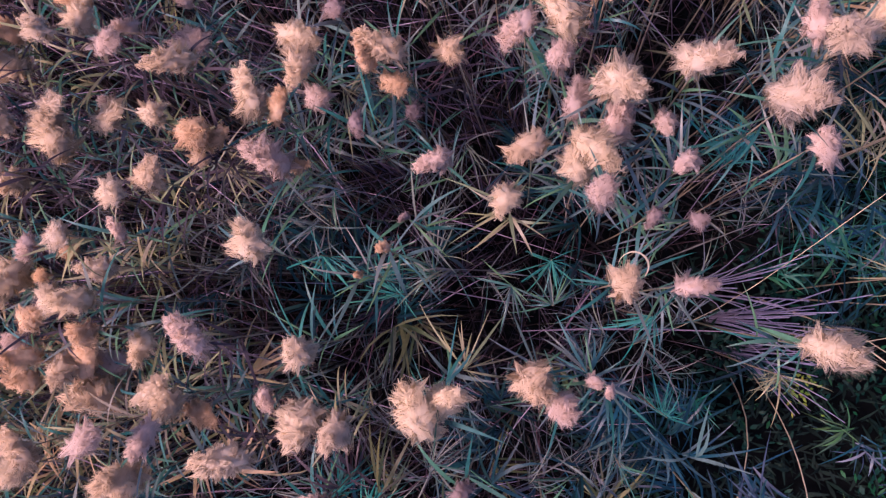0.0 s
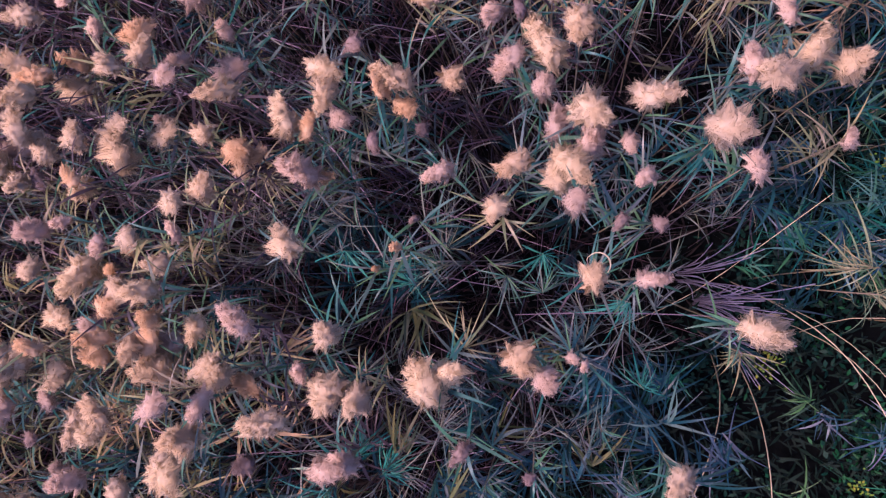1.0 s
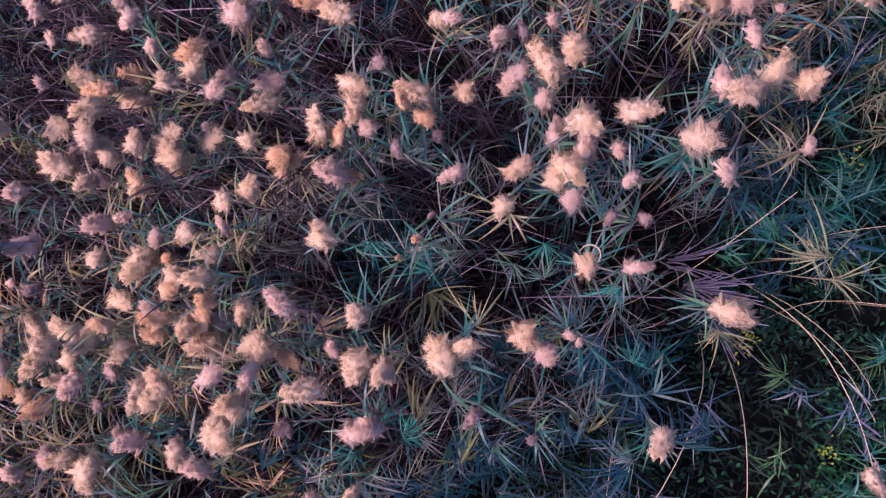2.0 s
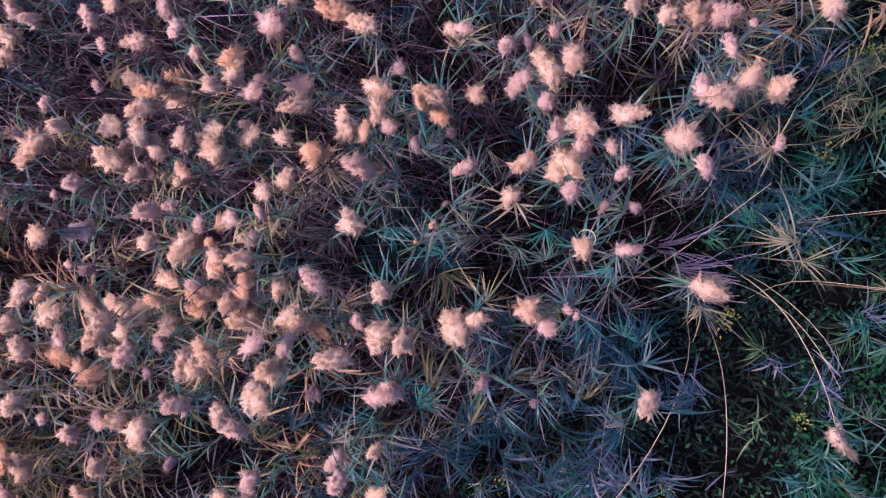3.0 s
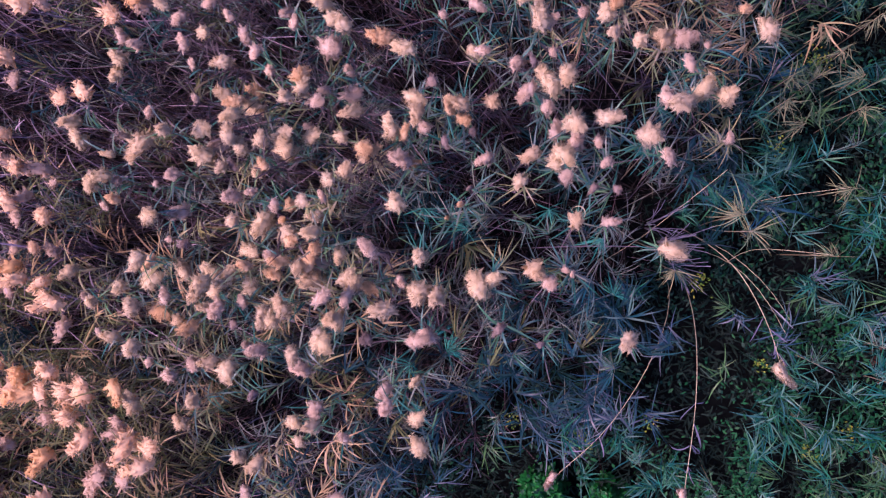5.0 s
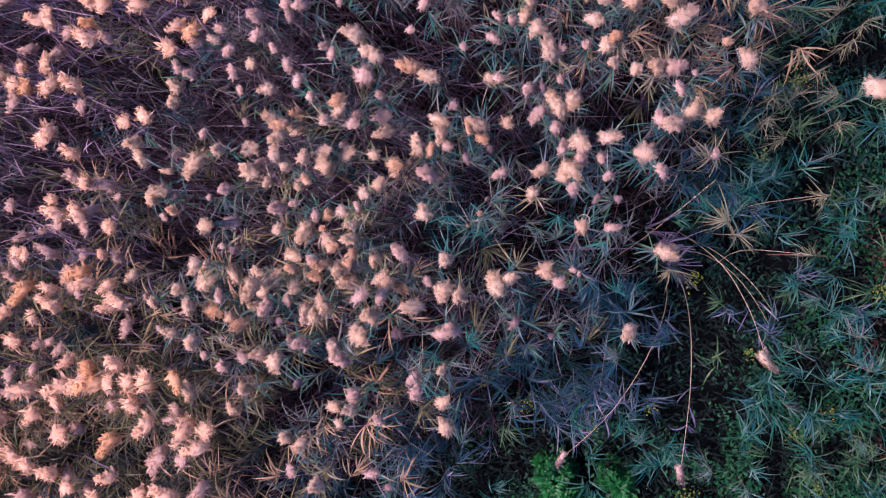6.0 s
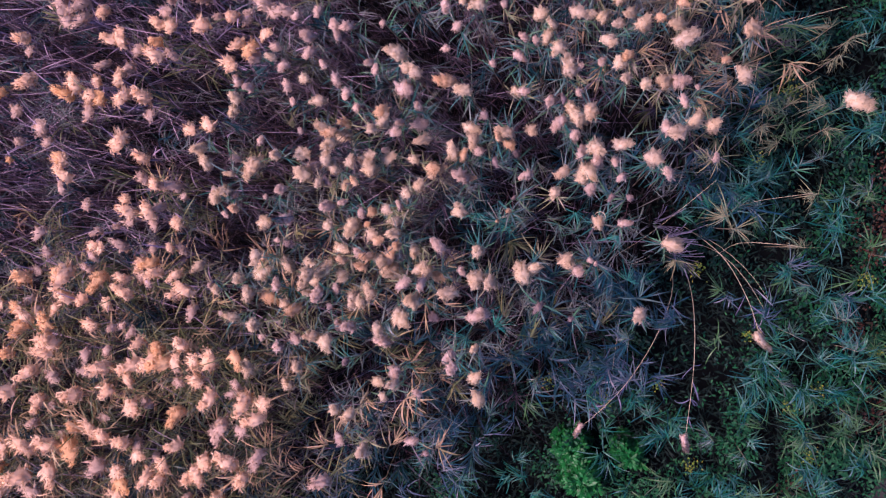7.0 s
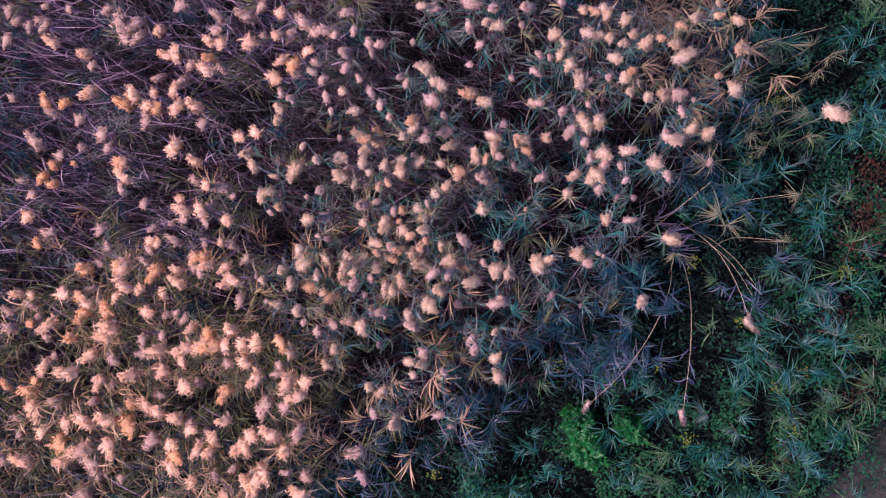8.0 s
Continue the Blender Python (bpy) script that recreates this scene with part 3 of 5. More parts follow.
TOPS["dull"] += [
    (-3.07, -1.69, 1.99, 0.118), (-2.89, -1.39, 2.04, 0.075), (-2.87, -1.3, 2.05, 0.075), (-2.86, -1.71, 2.01, 0.096), (-2.71, -1.96, 1.99, 0.107), (-1.94, -1.76, 2.09, 0.085),
    (-1.31, -1.76, 2.16, 0.095), (-1.24, -1.34, 2.21, 0.073), (-5.92, -0.93, 1.77, 0.099), (-5.88, -0.77, 1.78, 0.077), (-5.63, -0.7, 1.81, 0.077), (-5.54, -0.83, 1.81, 0.076),
    (-5.47, -1.06, 1.8, 0.077), (-5.28, -0.9, 1.83, 0.065), (-4.89, -0.56, 1.89, 0.076), (-4.84, -0.63, 1.89, 0.065), (-4.71, -1.23, 1.87, 0.119), (-4.38, -1.2, 1.9, 0.087),
    (-4.35, -1.02, 1.92, 0.076), (-4.11, -1, 1.94, 0.065), (-4.07, -0.83, 1.96, 0.064), (-3.99, -0.77, 1.97, 0.064), (-3.89, -0.82, 1.98, 0.064), (-3.68, -0.42, 2.02, 0.064),
]
TOPS["dull"] += [
    (-3.25, -0.65, 2.05, 0.085), (-3.08, -0.42, 2.08, 0.064), (-2.99, -0.66, 2.08, 0.053), (-2.61, -0.87, 2.11, 0.074), (-2.45, -0.96, 2.1, 0.098), (-2.43, -0.42, 2.27, 0.094),
    (-2.33, -0.89, 2.01, 0.121), (-2.05, -0.48, 2.29, 0.11), (-1.97, -0.81, 2.02, 0.103), (-1.92, -0.46, 2.18, 0.085), (-1.83, -0.79, 2.19, 0.105), (-1.55, -0.95, 2.09, 0.116),
    (-1.42, -1.17, 2.19, 0.114), (-0.95, -1.03, 2.24, 0.097), (-0.91, -1.1, 2.38, 0.096), (-0.74, -0.73, 2.28, 0.127), (-0.66, -0.67, 2.25, 0.109), (-5.41, 0.04, 1.86, 0.076),
    (-5.36, 0.06, 1.87, 0.076), (-4.82, -0.29, 1.91, 0.076), (-4.76, 0.08, 1.93, 0.086), (-4.67, -0.12, 1.93, 0.065), (-4.28, 0.31, 1.98, 0.086), (-4.26, -0.29, 1.97, 0.064),
]
TOPS["dull"] += [
    (-4.21, -0.14, 1.98, 0.075), (-4.17, 0.06, 1.99, 0.064), (-4, 0.11, 2.01, 0.053), (-3.92, -0.07, 2.01, 0.075), (-3.81, 0.15, 2.03, 0.085), (-3.75, -0.34, 2.02, 0.075),
    (-3.61, 0.15, 2.05, 0.075), (-3.59, -0.08, 2.05, 0.064), (-3.53, 0.26, 2.06, 0.074), (-3.32, -0.13, 2.07, 0.085), (-3.29, 0.34, 2.08, 0.053), (-3.02, 0.4, 2.11, 0.074),
    (-2.92, 0.21, 2.12, 0.074), (-2.84, 0.35, 2.07, 0.074), (-2.56, 0.34, 2.08, 0.047), (-2.44, -0.04, 2.16, 0.053), (-2.4, 0.4, 2.22, 0.09), (-2.33, 0.12, 2.21, 0.125),
    (-2, 0.23, 2.2, 0.102), (-1.83, 0.28, 2.23, 0.063), (-1.71, -0.15, 2.2, 0.101), (-1.68, 0.18, 2.25, 0.073), (-1.38, -0.22, 2.22, 0.095), (-1.34, 0.22, 2.28, 0.062),
]
TOPS["dull"] += [
    (-1.27, -0.39, 2.7, 0.112), (-1.13, -0.41, 2.58, 0.09), (-0.97, -0.13, 2.63, 0.103), (-0.83, -0.3, 2.3, 0.078), (0.12, -0.33, 2.37, 0.096), (0.21, -0.25, 2.37, 0.049),
    (0.24, 0.32, 2.58, 0.105), (0.25, -0.27, 2.41, 0.038), (0.46, 0.39, 2.61, 0.07), (0.46, 0.04, 2.58, 0.081), (-5.68, 0.58, 1.84, 0.065), (-5.55, 0.43, 1.85, 0.087),
    (-5.51, 0.96, 1.85, 0.12), (-5.21, 0.85, 1.89, 0.087), (-4.98, 1.19, 1.9, 0.097), (-4.96, 0.91, 1.91, 0.076), (-4.74, 1.01, 1.93, 0.108), (-4.65, 0.89, 1.94, 0.075),
    (-4.54, 0.45, 1.96, 0.065), (-4.24, 1.18, 1.98, 0.107), (-3.7, 0.5, 2.04, 0.085), (-3.63, 1.1, 2.04, 0.085), (-3.4, 0.45, 2.07, 0.096), (-2.84, 0.67, 1.97, 0.082),
]
TOPS["dull"] += [
    (-2.57, 0.82, 2.16, 0.084), (-2.31, 1.15, 2.03, 0.063), (-2.14, 0.59, 2.05, 0.096), (-2.11, 0.85, 2.45, 0.06), (-1.75, 1.16, 2.38, 0.093), (-1.71, 1.07, 2.24, 0.072),
    (-1.51, 0.71, 2.01, 0.067), (-1.37, 0.83, 2.38, 0.096), (-1.34, 0.92, 2.27, 0.072), (-1.2, 0.93, 2.03, 0.126), (-1.19, 1.05, 2.12, 0.066), (-0.8, 0.42, 2.4, 0.12),
    (-0.67, 0.64, 2.3, 0.1), (-0.31, 1.12, 2.37, 0.077), (-0.28, 0.47, 2.27, 0.093), (-0.1, 1.04, 2.36, 0.109), (0, 0.88, 2.36, 0.103), (0.09, 0.76, 2.43, 0.092),
    (0.14, 1.07, 2.45, 0.071), (0.14, 0.59, 2.45, 0.081), (0.24, 0.52, 2.43, 0.12), (0.41, 0.52, 2.49, 0.075), (0.78, 0.74, 2.71, 0.093), (0.79, 0.42, 2.75, 0.098),
]
TOPS["dull"] += [
    (0.88, 1.16, 2.49, 0.133), (0.94, 0.96, 2.55, 0.077), (1.05, 1.06, 2.53, 0.05), (1.19, 0.54, 2.38, 0.069), (-5.82, 2.06, 1.77, 0.11), (-5.74, 1.44, 1.81, 0.076),
    (-5.29, 1.3, 1.87, 0.076), (-4.86, 1.73, 1.89, 0.076), (-4.48, 2, 1.91, 0.097), (-4.28, 2.01, 1.93, 0.097), (-4.05, 1.58, 1.98, 0.075), (-3.83, 1.54, 2.01, 0.107),
    (-3.75, 1.67, 2.01, 0.075), (-3.47, 1.98, 2.02, 0.085), (-3.39, 1.58, 2.05, 0.074), (-2.96, 1.92, 2.07, 0.064), (-2.78, 1.34, 2.12, 0.095), (-2.7, 1.29, 2.13, 0.095),
    (-2.69, 1.91, 2.1, 0.095), (-2.6, 1.54, 2.13, 0.105), (-2.53, 2.01, 2.11, 0.106), (-2.45, 1.89, 2.13, 0.084), (-2.45, 1.61, 2.15, 0.095), (-2.34, 1.46, 2.16, 0.095),
]
TOPS["dull"] += [
    (-2.32, 1.91, 2.14, 0.105), (-2.3, 1.28, 2.18, 0.094), (-2.23, 1.87, 2.15, 0.084), (-2.13, 1.69, 2.18, 0.115), (-2.11, 1.56, 2.18, 0.105), (-2.1, 2.08, 2.15, 0.084),
    (-2.04, 1.91, 2.17, 0.105), (-1.98, 1.44, 2.2, 0.073), (-1.9, 1.32, 2.22, 0.094), (-1.89, 1.75, 2.2, 0.094), (-1.87, 1.66, 2.2, 0.073), (-1.76, 1.74, 2.21, 0.094),
    (-1.59, 1.44, 2.24, 0.083), (-1.53, 1.36, 2.25, 0.073), (-1.46, 1.76, 2.24, 0.062), (-1.3, 2.04, 2.24, 0.115), (-1.28, 1.25, 2.27, 0.168), (-0.94, 1.89, 2.29, 0.093),
    (-0.93, 2.06, 2.28, 0.135), (-0.93, 1.5, 2.31, 0.072), (-0.82, 1.67, 2.31, 0.083), (-0.71, 2.02, 2.3, 0.103), (-0.57, 1.36, 2.35, 0.062), (-0.45, 1.83, 2.34, 0.072),
]
TOPS["dull"] += [
    (-0.4, 1.99, 2.34, 0.113), (-0.35, 1.41, 2.37, 0.082), (-0.28, 1.54, 2.37, 0.072), (-0.19, 1.52, 2.39, 0.072), (-0.07, 2.01, 2.37, 0.082), (0.13, 1.26, 2.43, 0.092),
    (0.33, 1.3, 2.45, 0.071), (-5.83, 2.38, 1.74, 0.099), (-5.71, 2.27, 1.76, 0.099), (-5.57, 2.17, 1.78, 0.077), (-5.42, 2.25, 1.79, 0.088), (-5.4, 2.16, 1.8, 0.098),
    (-5.39, 2.41, 1.78, 0.077), (-5.12, 2.36, 1.82, 0.076), (-4.69, 2.28, 1.87, 0.087), (-4.5, 2.15, 1.9, 0.141), (-4.31, 2.14, 1.92, 0.108), (-3.85, 2.27, 1.96, 0.108),
    (-3.43, 2.11, 2.01, 0.075), (-3.12, 2.12, 2.04, 0.106), (-2.95, 2.18, 2.06, 0.085),
]
TOPS["grey"] += [
    (-2.13, -2.44, 1.85, 0.087), (-1.21, -1.88, 2.01, 0.075), (-1.98, -0.61, 2.2, 0.079), (-1.84, -1.09, 2.22, 0.093), (-1.08, -0.71, 2.18, 0.09), (-0.21, -0.63, 2.22, 0.084),
    (0.06, -0.74, 2.16, 0.057), (-2.32, -0.07, 2.16, 0.103), (-0.39, 0.27, 2.22, 0.046), (0.38, 0.26, 2.46, 0.068), (0.52, 0.25, 2.37, 0.063), (-2.01, 0.46, 2.12, 0.086),
    (-0.61, 0.94, 2.3, 0.096), (-0.54, 0.56, 2.35, 0.079), (-0.39, 0.64, 2.09, 0.081), (0.02, 1.05, 2.4, 0.071),
]

BROAD = 0.105
PLUMES = {tone: [mesh_of("plume", [plume_shape(10 * k + n, (0.17, 0.16, 0.165, 0.17)[n], (0.052, 0.050, 0.050, 0.044)[n], (64, 58, 60, 44)[n], (36, 32, 32, 22)[n], (1000, 900, 900, 500)[n])], mat) for k in range(7)]
          for n, (tone, mat) in enumerate((("pale", PLUME), ("tan", PLUME_TAN), ("dull", PLUME_DULL), ("grey", PLUME_GREY)))}
LEAVES = {side: [mesh_of("leaf", [leaf_shape(k)], mat) for k in range(12)] for side, mat in (("green", LEAF), ("olive", LEAF_WARM), ("dry", LEAF_DRY))}
STALK = material("pale_stalk", [(0.33, 0.28, 0.16), (0.4, 0.34, 0.2)], 0.45, "object", 40, 0.0, 0.1)
LABELS = {"pale": "tall common reed with a pale cream feathery plume",
          "tan": "tall common reed with a tan, older feathery plume",
          "dull": "common reed with a feathery plume dulled to lilac-buff for shade",
          "grey": "shorter common reed with a thin greyish plume"}


def stem_mesh(height):
    k = np.linspace(0, 1, 6)
    return mesh_of("stem", [tube(np.stack([0.05 * (1 - k) ** 2, 0 * k, height * k], 1), 0.0045 - 0.002 * k, 5)], STEM)


STEMS = [stem_mesh(1.0)]
CURL_AT = (0.28, 0.05)
CURL = mesh_of("curled_leaf", [blades(np.zeros((1, 3)), 0.0, 0.5, 0.15, 0.006, 0.6, 10, 0.3, 0.3, 3.6)], STALK)


def slope(v):
    return 1 / (1 + np.exp(-v))


def warm_side(x, y):
    """Where the leaves have turned olive and tan: one corner of the bed, and a clump at its far edge."""
    return slope(-(x + 1.5) * 1.9) * slope(-(y + 0.05) * 2.6) + 0.55 * np.exp(-((x - 1.15) ** 2 + (y - 1.8) ** 2) / 0.8)


def dry_side(x, y):
    """Where the bed is mostly dead, grey stalks."""
    return slope(-(x + 1.3) * 1.2) * slope((y + 0.1) * 2.6)


def reed(x, y, top, size, tone):
    """A reed in the bed: stem, leaves up the stem, and the plume on top."""
    g = 1.14 * size / BROAD * rng.uniform(0.95, 1.08)
    h = top - 0.075 * g
    turn = rng.uniform(0, 360)
    thing = tagged(new("reed"), LABELS[tone], "reed", "flowering reeds in the bed")
    z = ground_height(x, y) - 0.01
    thing.matrix_basis = pose(x, y, z, 0, 0, turn)
    part("stem", STEMS[0], thing, Matrix.Diagonal((1, 1, h - z, 1)))
    m = pose(0, 0, h - z, rng.normal(0, 11), rng.normal(0, 11), rng.uniform(0, 360)) @ Matrix.Diagonal((g, g * rng.uniform(0.85, 1.05), g * rng.uniform(0.75, 1.05), 1))
    part("plume", PLUMES[tone][rng.integers(7)], thing, m)
    if math.hypot(x - CURL_AT[0], y - CURL_AT[1]) < 0.01:
        part("curled_leaf", CURL, thing, pose(0.02, 0.03, h - z + 0.13, 0, 0, 60 - turn))
    n = int(rng.integers(13, 18))
    side = "olive" if rng.random() < 0.04 + 0.8 * warm_side(x, y) else "dry" if rng.random() < 0.65 * dry_side(x, y) else "green"
    lean = rng.uniform(0, 360)
    for k in range(n):
        low = h - z - 0.02 - 0.045 * k * rng.uniform(0.8, 1.2)
        s = rng.uniform(0.6, 1.0)
        part("leaf", LEAVES[side][rng.integers(12)], thing, pose(0, 0, low, 0, 0, lean + rng.normal(0, 75)) @ Matrix.Diagonal((s, s * rng.uniform(0.8, 1.2), s, 1)))
    return thing


every = [(x, y, top, size, tone) for tone, rows in TOPS.items() for x, y, top, size in rows]
every.sort(key=lambda q: math.hypot(q[0] - 0.1, (q[1] - 0.1) * 1.3))
for row in every[:300]:
    reed(*row)


# ---- the mass of the bed ----
def bed_edge(x, y):
    """How far a place lies inside the reed bed (metres, minus: outside, in the low green growth)."""
    edge = np.interp(y, [-6, -2.75, -2.26, -1.79, -1.34, -0.89, -0.13, 0.63, 1.49, 2.2, 6], [-8.5, -2.81, -1.73, -0.69, -0.06, 0.61, 1.11, 1.50, 1.80, 1.72, 1.6])
    return (edge - x) * 0.75


# hollows where one looks down to the dark floor: place and radius
HOLLOWS = [(-1.58, 1.87, 0.3), (-1.88, 2.06, 0.25), (-3.49, 1.44, 0.3), (-4.53, 1.82, 0.25), (-0.63, 0.50, 0.2), (-1.14, 0.03, 0.2), (-2.77, -0.02, 0.25),
           (-3.11, -1.04, 0.25), (-2.12, -1.08, 0.2), (0.64, 1.0, 0.25), (-4.07, 1.01, 0.25), (-1.83, 1.58, 0.2), (-3.57, 0.63, 0.22), (-4.33, -1.68, 0.22),
           (-3.69, -1.86, 0.25), (-0.90, -0.09, 0.22), (-0.16, -0.14, 0.2), (0.18, -0.09, 0.17), (-2.69, 1.05, 0.25),
           (-3.02, 0.04, 0.3), (-3.46, 0.08, 0.25), (-4.33, 1.11, 0.3), (-2.2, 1.24, 0.2), (-0.88, 1.6, 0.25), (0.49, 1.06, 0.22), (-2.37, -1.38, 0.3),
           (-2.24, -0.66, 0.2), (-4.15, 0.43, 0.25), (0.78, 1.53, 0.2), (-0.3, 1.46, 0.2)]
LOW_HOLLOWS = [(1.3, -0.98, 0.38), (1.55, -0.62, 0.25), (1.61, -0.89, 0.22), (-0.14, -1.80, 0.3), (-0.42, -2.05, 0.3), (1.0, -1.62, 0.22), (1.25, -1.4, 0.22), (-0.76, -2.51, 0.2), (-0.09, -2.81, 0.25), (-1.65, -2.81, 0.3),
               (0.96, -1.34, 0.25), (0.59, -2.01, 0.2), (1.36, -1.76, 0.2), (2.84, 1.6, 0.25), (2.08, -0.15, 0.2)]


def open_floor(x, y, hollows, share):
    """True where nothing grows: most of each hollow, with a ragged rim."""
    out = np.zeros(len(x), bool)
    for hx, hy, r in hollows:
        out |= np.hypot(x - hx, y - hy) < r * rng.uniform(0.7, 1.25, len(x))
    return out & (rng.random(len(x)) < share)


def scatter(n, x0=-9.0, x1=5.5, y0=-5.0, y1=5.0):
    return rng.uniform(x0, x1, n), rng.uniform(y0, y1, n)


def clumped(x, y, size=0.5, seed=0.0):
    return np.array([noise.noise((a / size, b / size, seed)) for a, b in zip(x, y)])


def rest_of_plumes():
    shapes = [plume_shape(40 + k, 0.165, 0.052, 42, 4, 130, (0.006, 0.012), (0.003, 0.006), 6, 9, 0.66, 0.14) for k in range(8)]
    far = list(every[300:])
    for x, y in zip(*scatter(420, -8.0, 2.0, -4.5, 4.5)):
        if (x < -6.3 or abs(y) > 2.5) and bed_edge(x, y) > 0.1:
            far.append((x, y, 2.2 + rng.normal(0, 0.15), rng.uniform(0.085, 0.125), "pale"))
    far = [(*q[:4], "dull") if abs(q[1]) > 2.6 and q[4] == "pale" and rng.random() < 0.55 * dry_side(q[0], q[1]) else q for q in far]
    for tone, mat, name, label in (("dull", DULL_FAR, "dull_reed_plumes", "dull lilac-grey plumes in the dry part of the bed, colour lowered for shade"),
                                   ("pale", PLUME_FAR, "reed_plumes", "feathery pale plumes of the farther reed bed"),
                                   ("tan", TAN_FAR, "tan_reed_plumes", "older tan plumes of the farther reed bed"),
                                   ("grey", GREY_FAR, "grey_reed_plumes", "thin greyish plumes of the farther reed bed")):
        heads = []
        for x, y, top, size, _ in (q for q in far if q[4] == tone):
            v, f, out = shapes[rng.integers(8)]
            a, g = rng.uniform(0, 6.283), 1.52 * size / BROAD
            c, s = math.cos(a), math.sin(a)
            w = v * g * np.array([1, 1, rng.uniform(0.8, 1.0)]) + np.array([rng.normal(0, 0.2), rng.normal(0, 0.2), 0]) * v[:, 2:3]
            w = np.stack([c * w[:, 0] - s * w[:, 1], s * w[:, 0] + c * w[:, 1], w[:, 2]], 1)
            out = np.stack([c * out[:, 0] - s * out[:, 1], s * out[:, 0] + c * out[:, 1], out[:, 2]], 1)
            heads.append((w + np.array([x, y, top - 0.075 * g]), f, out))
        stuff(name, heads, mat, label, "reeds")
    for dry in (False, True):
        some = [q for q in far if (rng.random() < dry_side(q[0], q[1])) == dry]
        k = len(some)
        p = np.array([(q[0], q[1], 0.0) for q in some])
        tops = np.array([q[2] for q in some])
        st = blades(p, rng.uniform(0, 6.28, k), 1.5, tops - 0.08, 0.008, 0.0, 3, 0.0)
        b = np.concatenate([p + np.array([0, 0, 1]) * (tops - 0.12 - 0.09 * j)[:, None] for j in range(10)])
        m = len(b)
        rise = rng.uniform(1.0, 1.45, m) if dry else rng.uniform(0.6, 1.1, m)
        bend = rng.uniform(0.0, 0.7, m) if dry else rng.uniform(0.3, 1.5, m)
        lv = blades(b, rng.uniform(0, 6.28, m), rise, rng.uniform(0.24, 0.42, m), rng.uniform(0.008, 0.014, m), bend, 5, rng.uniform(-0.5, 0.5, m), 0.3, rng.normal(0, 0.12, m))
        if dry:
            stuff("dry_reed_stalks", [st, lv], STAND, "dry grey stalks and leaves of the farther reeds", "reeds")
        else:
            stuff("reed_stalks", [st, lv], LEAF_OLIVE, "stalks and narrow leaves of the farther reeds", "reeds")


rest_of_plumes()


def leafy_shoots(name, n, low, high, mat, label, keep, leaves=13, width=(0.008, 0.018), size=(0.18, 0.36), rise=(0.35, 1.15)):
    """Shoots without a plume: a slanting stalk and a spray of narrow leaves at its end."""
    x, y = scatter(n)
    ok = keep(x, y)
    x, y = x[ok], y[ok]
    k = len(x)
    top = rng.uniform(low, high, k)
    lean_az, lean = rng.uniform(0, 6.28, k), rng.uniform(0.05, 0.35, k)
    off = np.stack([np.cos(lean_az) * lean * top * 0.5, np.sin(lean_az) * lean * top * 0.5, top], 1)
    foot = np.stack([x, y, np.full(k, -0.05)], 1)
    tip = foot + off
    stalk = blades(foot, lean_az, np.arctan2(off[:, 2], np.hypot(off[:, 0], off[:, 1])), np.linalg.norm(off, axis=1), 0.008, 0.0, 2, 0.0)
    rep = np.repeat(np.arange(k), leaves)
    m = len(rep)
    down = rng.uniform(0, 0.45, m)
    b = tip[rep] + (foot - tip)[rep] * (down / np.maximum(0.5, top[rep]))[:, None]
    lv = blades(b, (lean_az + rng.normal(0, 0.6, k))[rep] + rng.normal(0, 0.85, m), rng.uniform(*rise, m), rng.uniform(*size, m), rng.uniform(*width, m), rng.uniform(0.4, 2.2, m), 4, rng.uniform(-0.9, 0.9, m), 0.3, rng.normal(0, 0.42, m))
    stuff(name, [stalk, lv], mat, label, "reeds")


inside = lambda x, y: (bed_edge(x, y) > rng.normal(0.0, 0.12, len(x))) & ~open_floor(x, y, HOLLOWS, 0.9)
chance = lambda x: rng.random(len(x))
leafy_shoots("green_reed_leaves", 6400, 0.8, 1.9, LEAF_MASS, "blue-green narrow reed leaves between the plumes, darkened in colour for shade",
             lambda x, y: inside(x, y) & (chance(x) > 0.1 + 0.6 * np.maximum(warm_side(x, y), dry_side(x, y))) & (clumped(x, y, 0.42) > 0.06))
leafy_shoots("edge_reed_leaves", 3900, 0.8, 1.75, LEAF_EDGE, "blue-green reed leaves along the edge of the bed",
             lambda x, y: (np.abs(bed_edge(x, y) - 0.25) < rng.normal(0.35, 0.12, len(x))) & (y < 1.4) & ~open_floor(x, y, HOLLOWS + LOW_HOLLOWS, 0.8) & (clumped(x, y, 0.35, 17.0) > 0.04))
leafy_shoots("olive_reed_leaves", 4600, 0.8, 1.95, LEAF_OLIVE, "olive and yellowing reed leaves",
             lambda x, y: inside(x, y) & (chance(x) < 0.05 + 0.85 * warm_side(x, y) + 0.1 * slope(-(x + 1.0) * 1.5)) & (clumped(x, y, 0.5, 3.0) > -0.1))
leafy_shoots("tan_reed_leaves", 6000, 1.0, 2.05, WARM, "tan and straw-coloured dry reed leaves",
             lambda x, y: inside(x, y) & (chance(x) < 0.85 * warm_side(x, y) - 0.08) & (clumped(x, y, 0.4, 14.0) > -0.05), 10)
leafy_shoots("dry_reed_leaves", 5600, 0.4, 1.75, DRY, "dry grey-brown reed leaves, coloured darker for shade deep in the bed",
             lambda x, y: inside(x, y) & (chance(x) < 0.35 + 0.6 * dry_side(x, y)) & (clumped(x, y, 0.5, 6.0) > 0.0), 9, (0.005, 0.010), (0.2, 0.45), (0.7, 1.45))


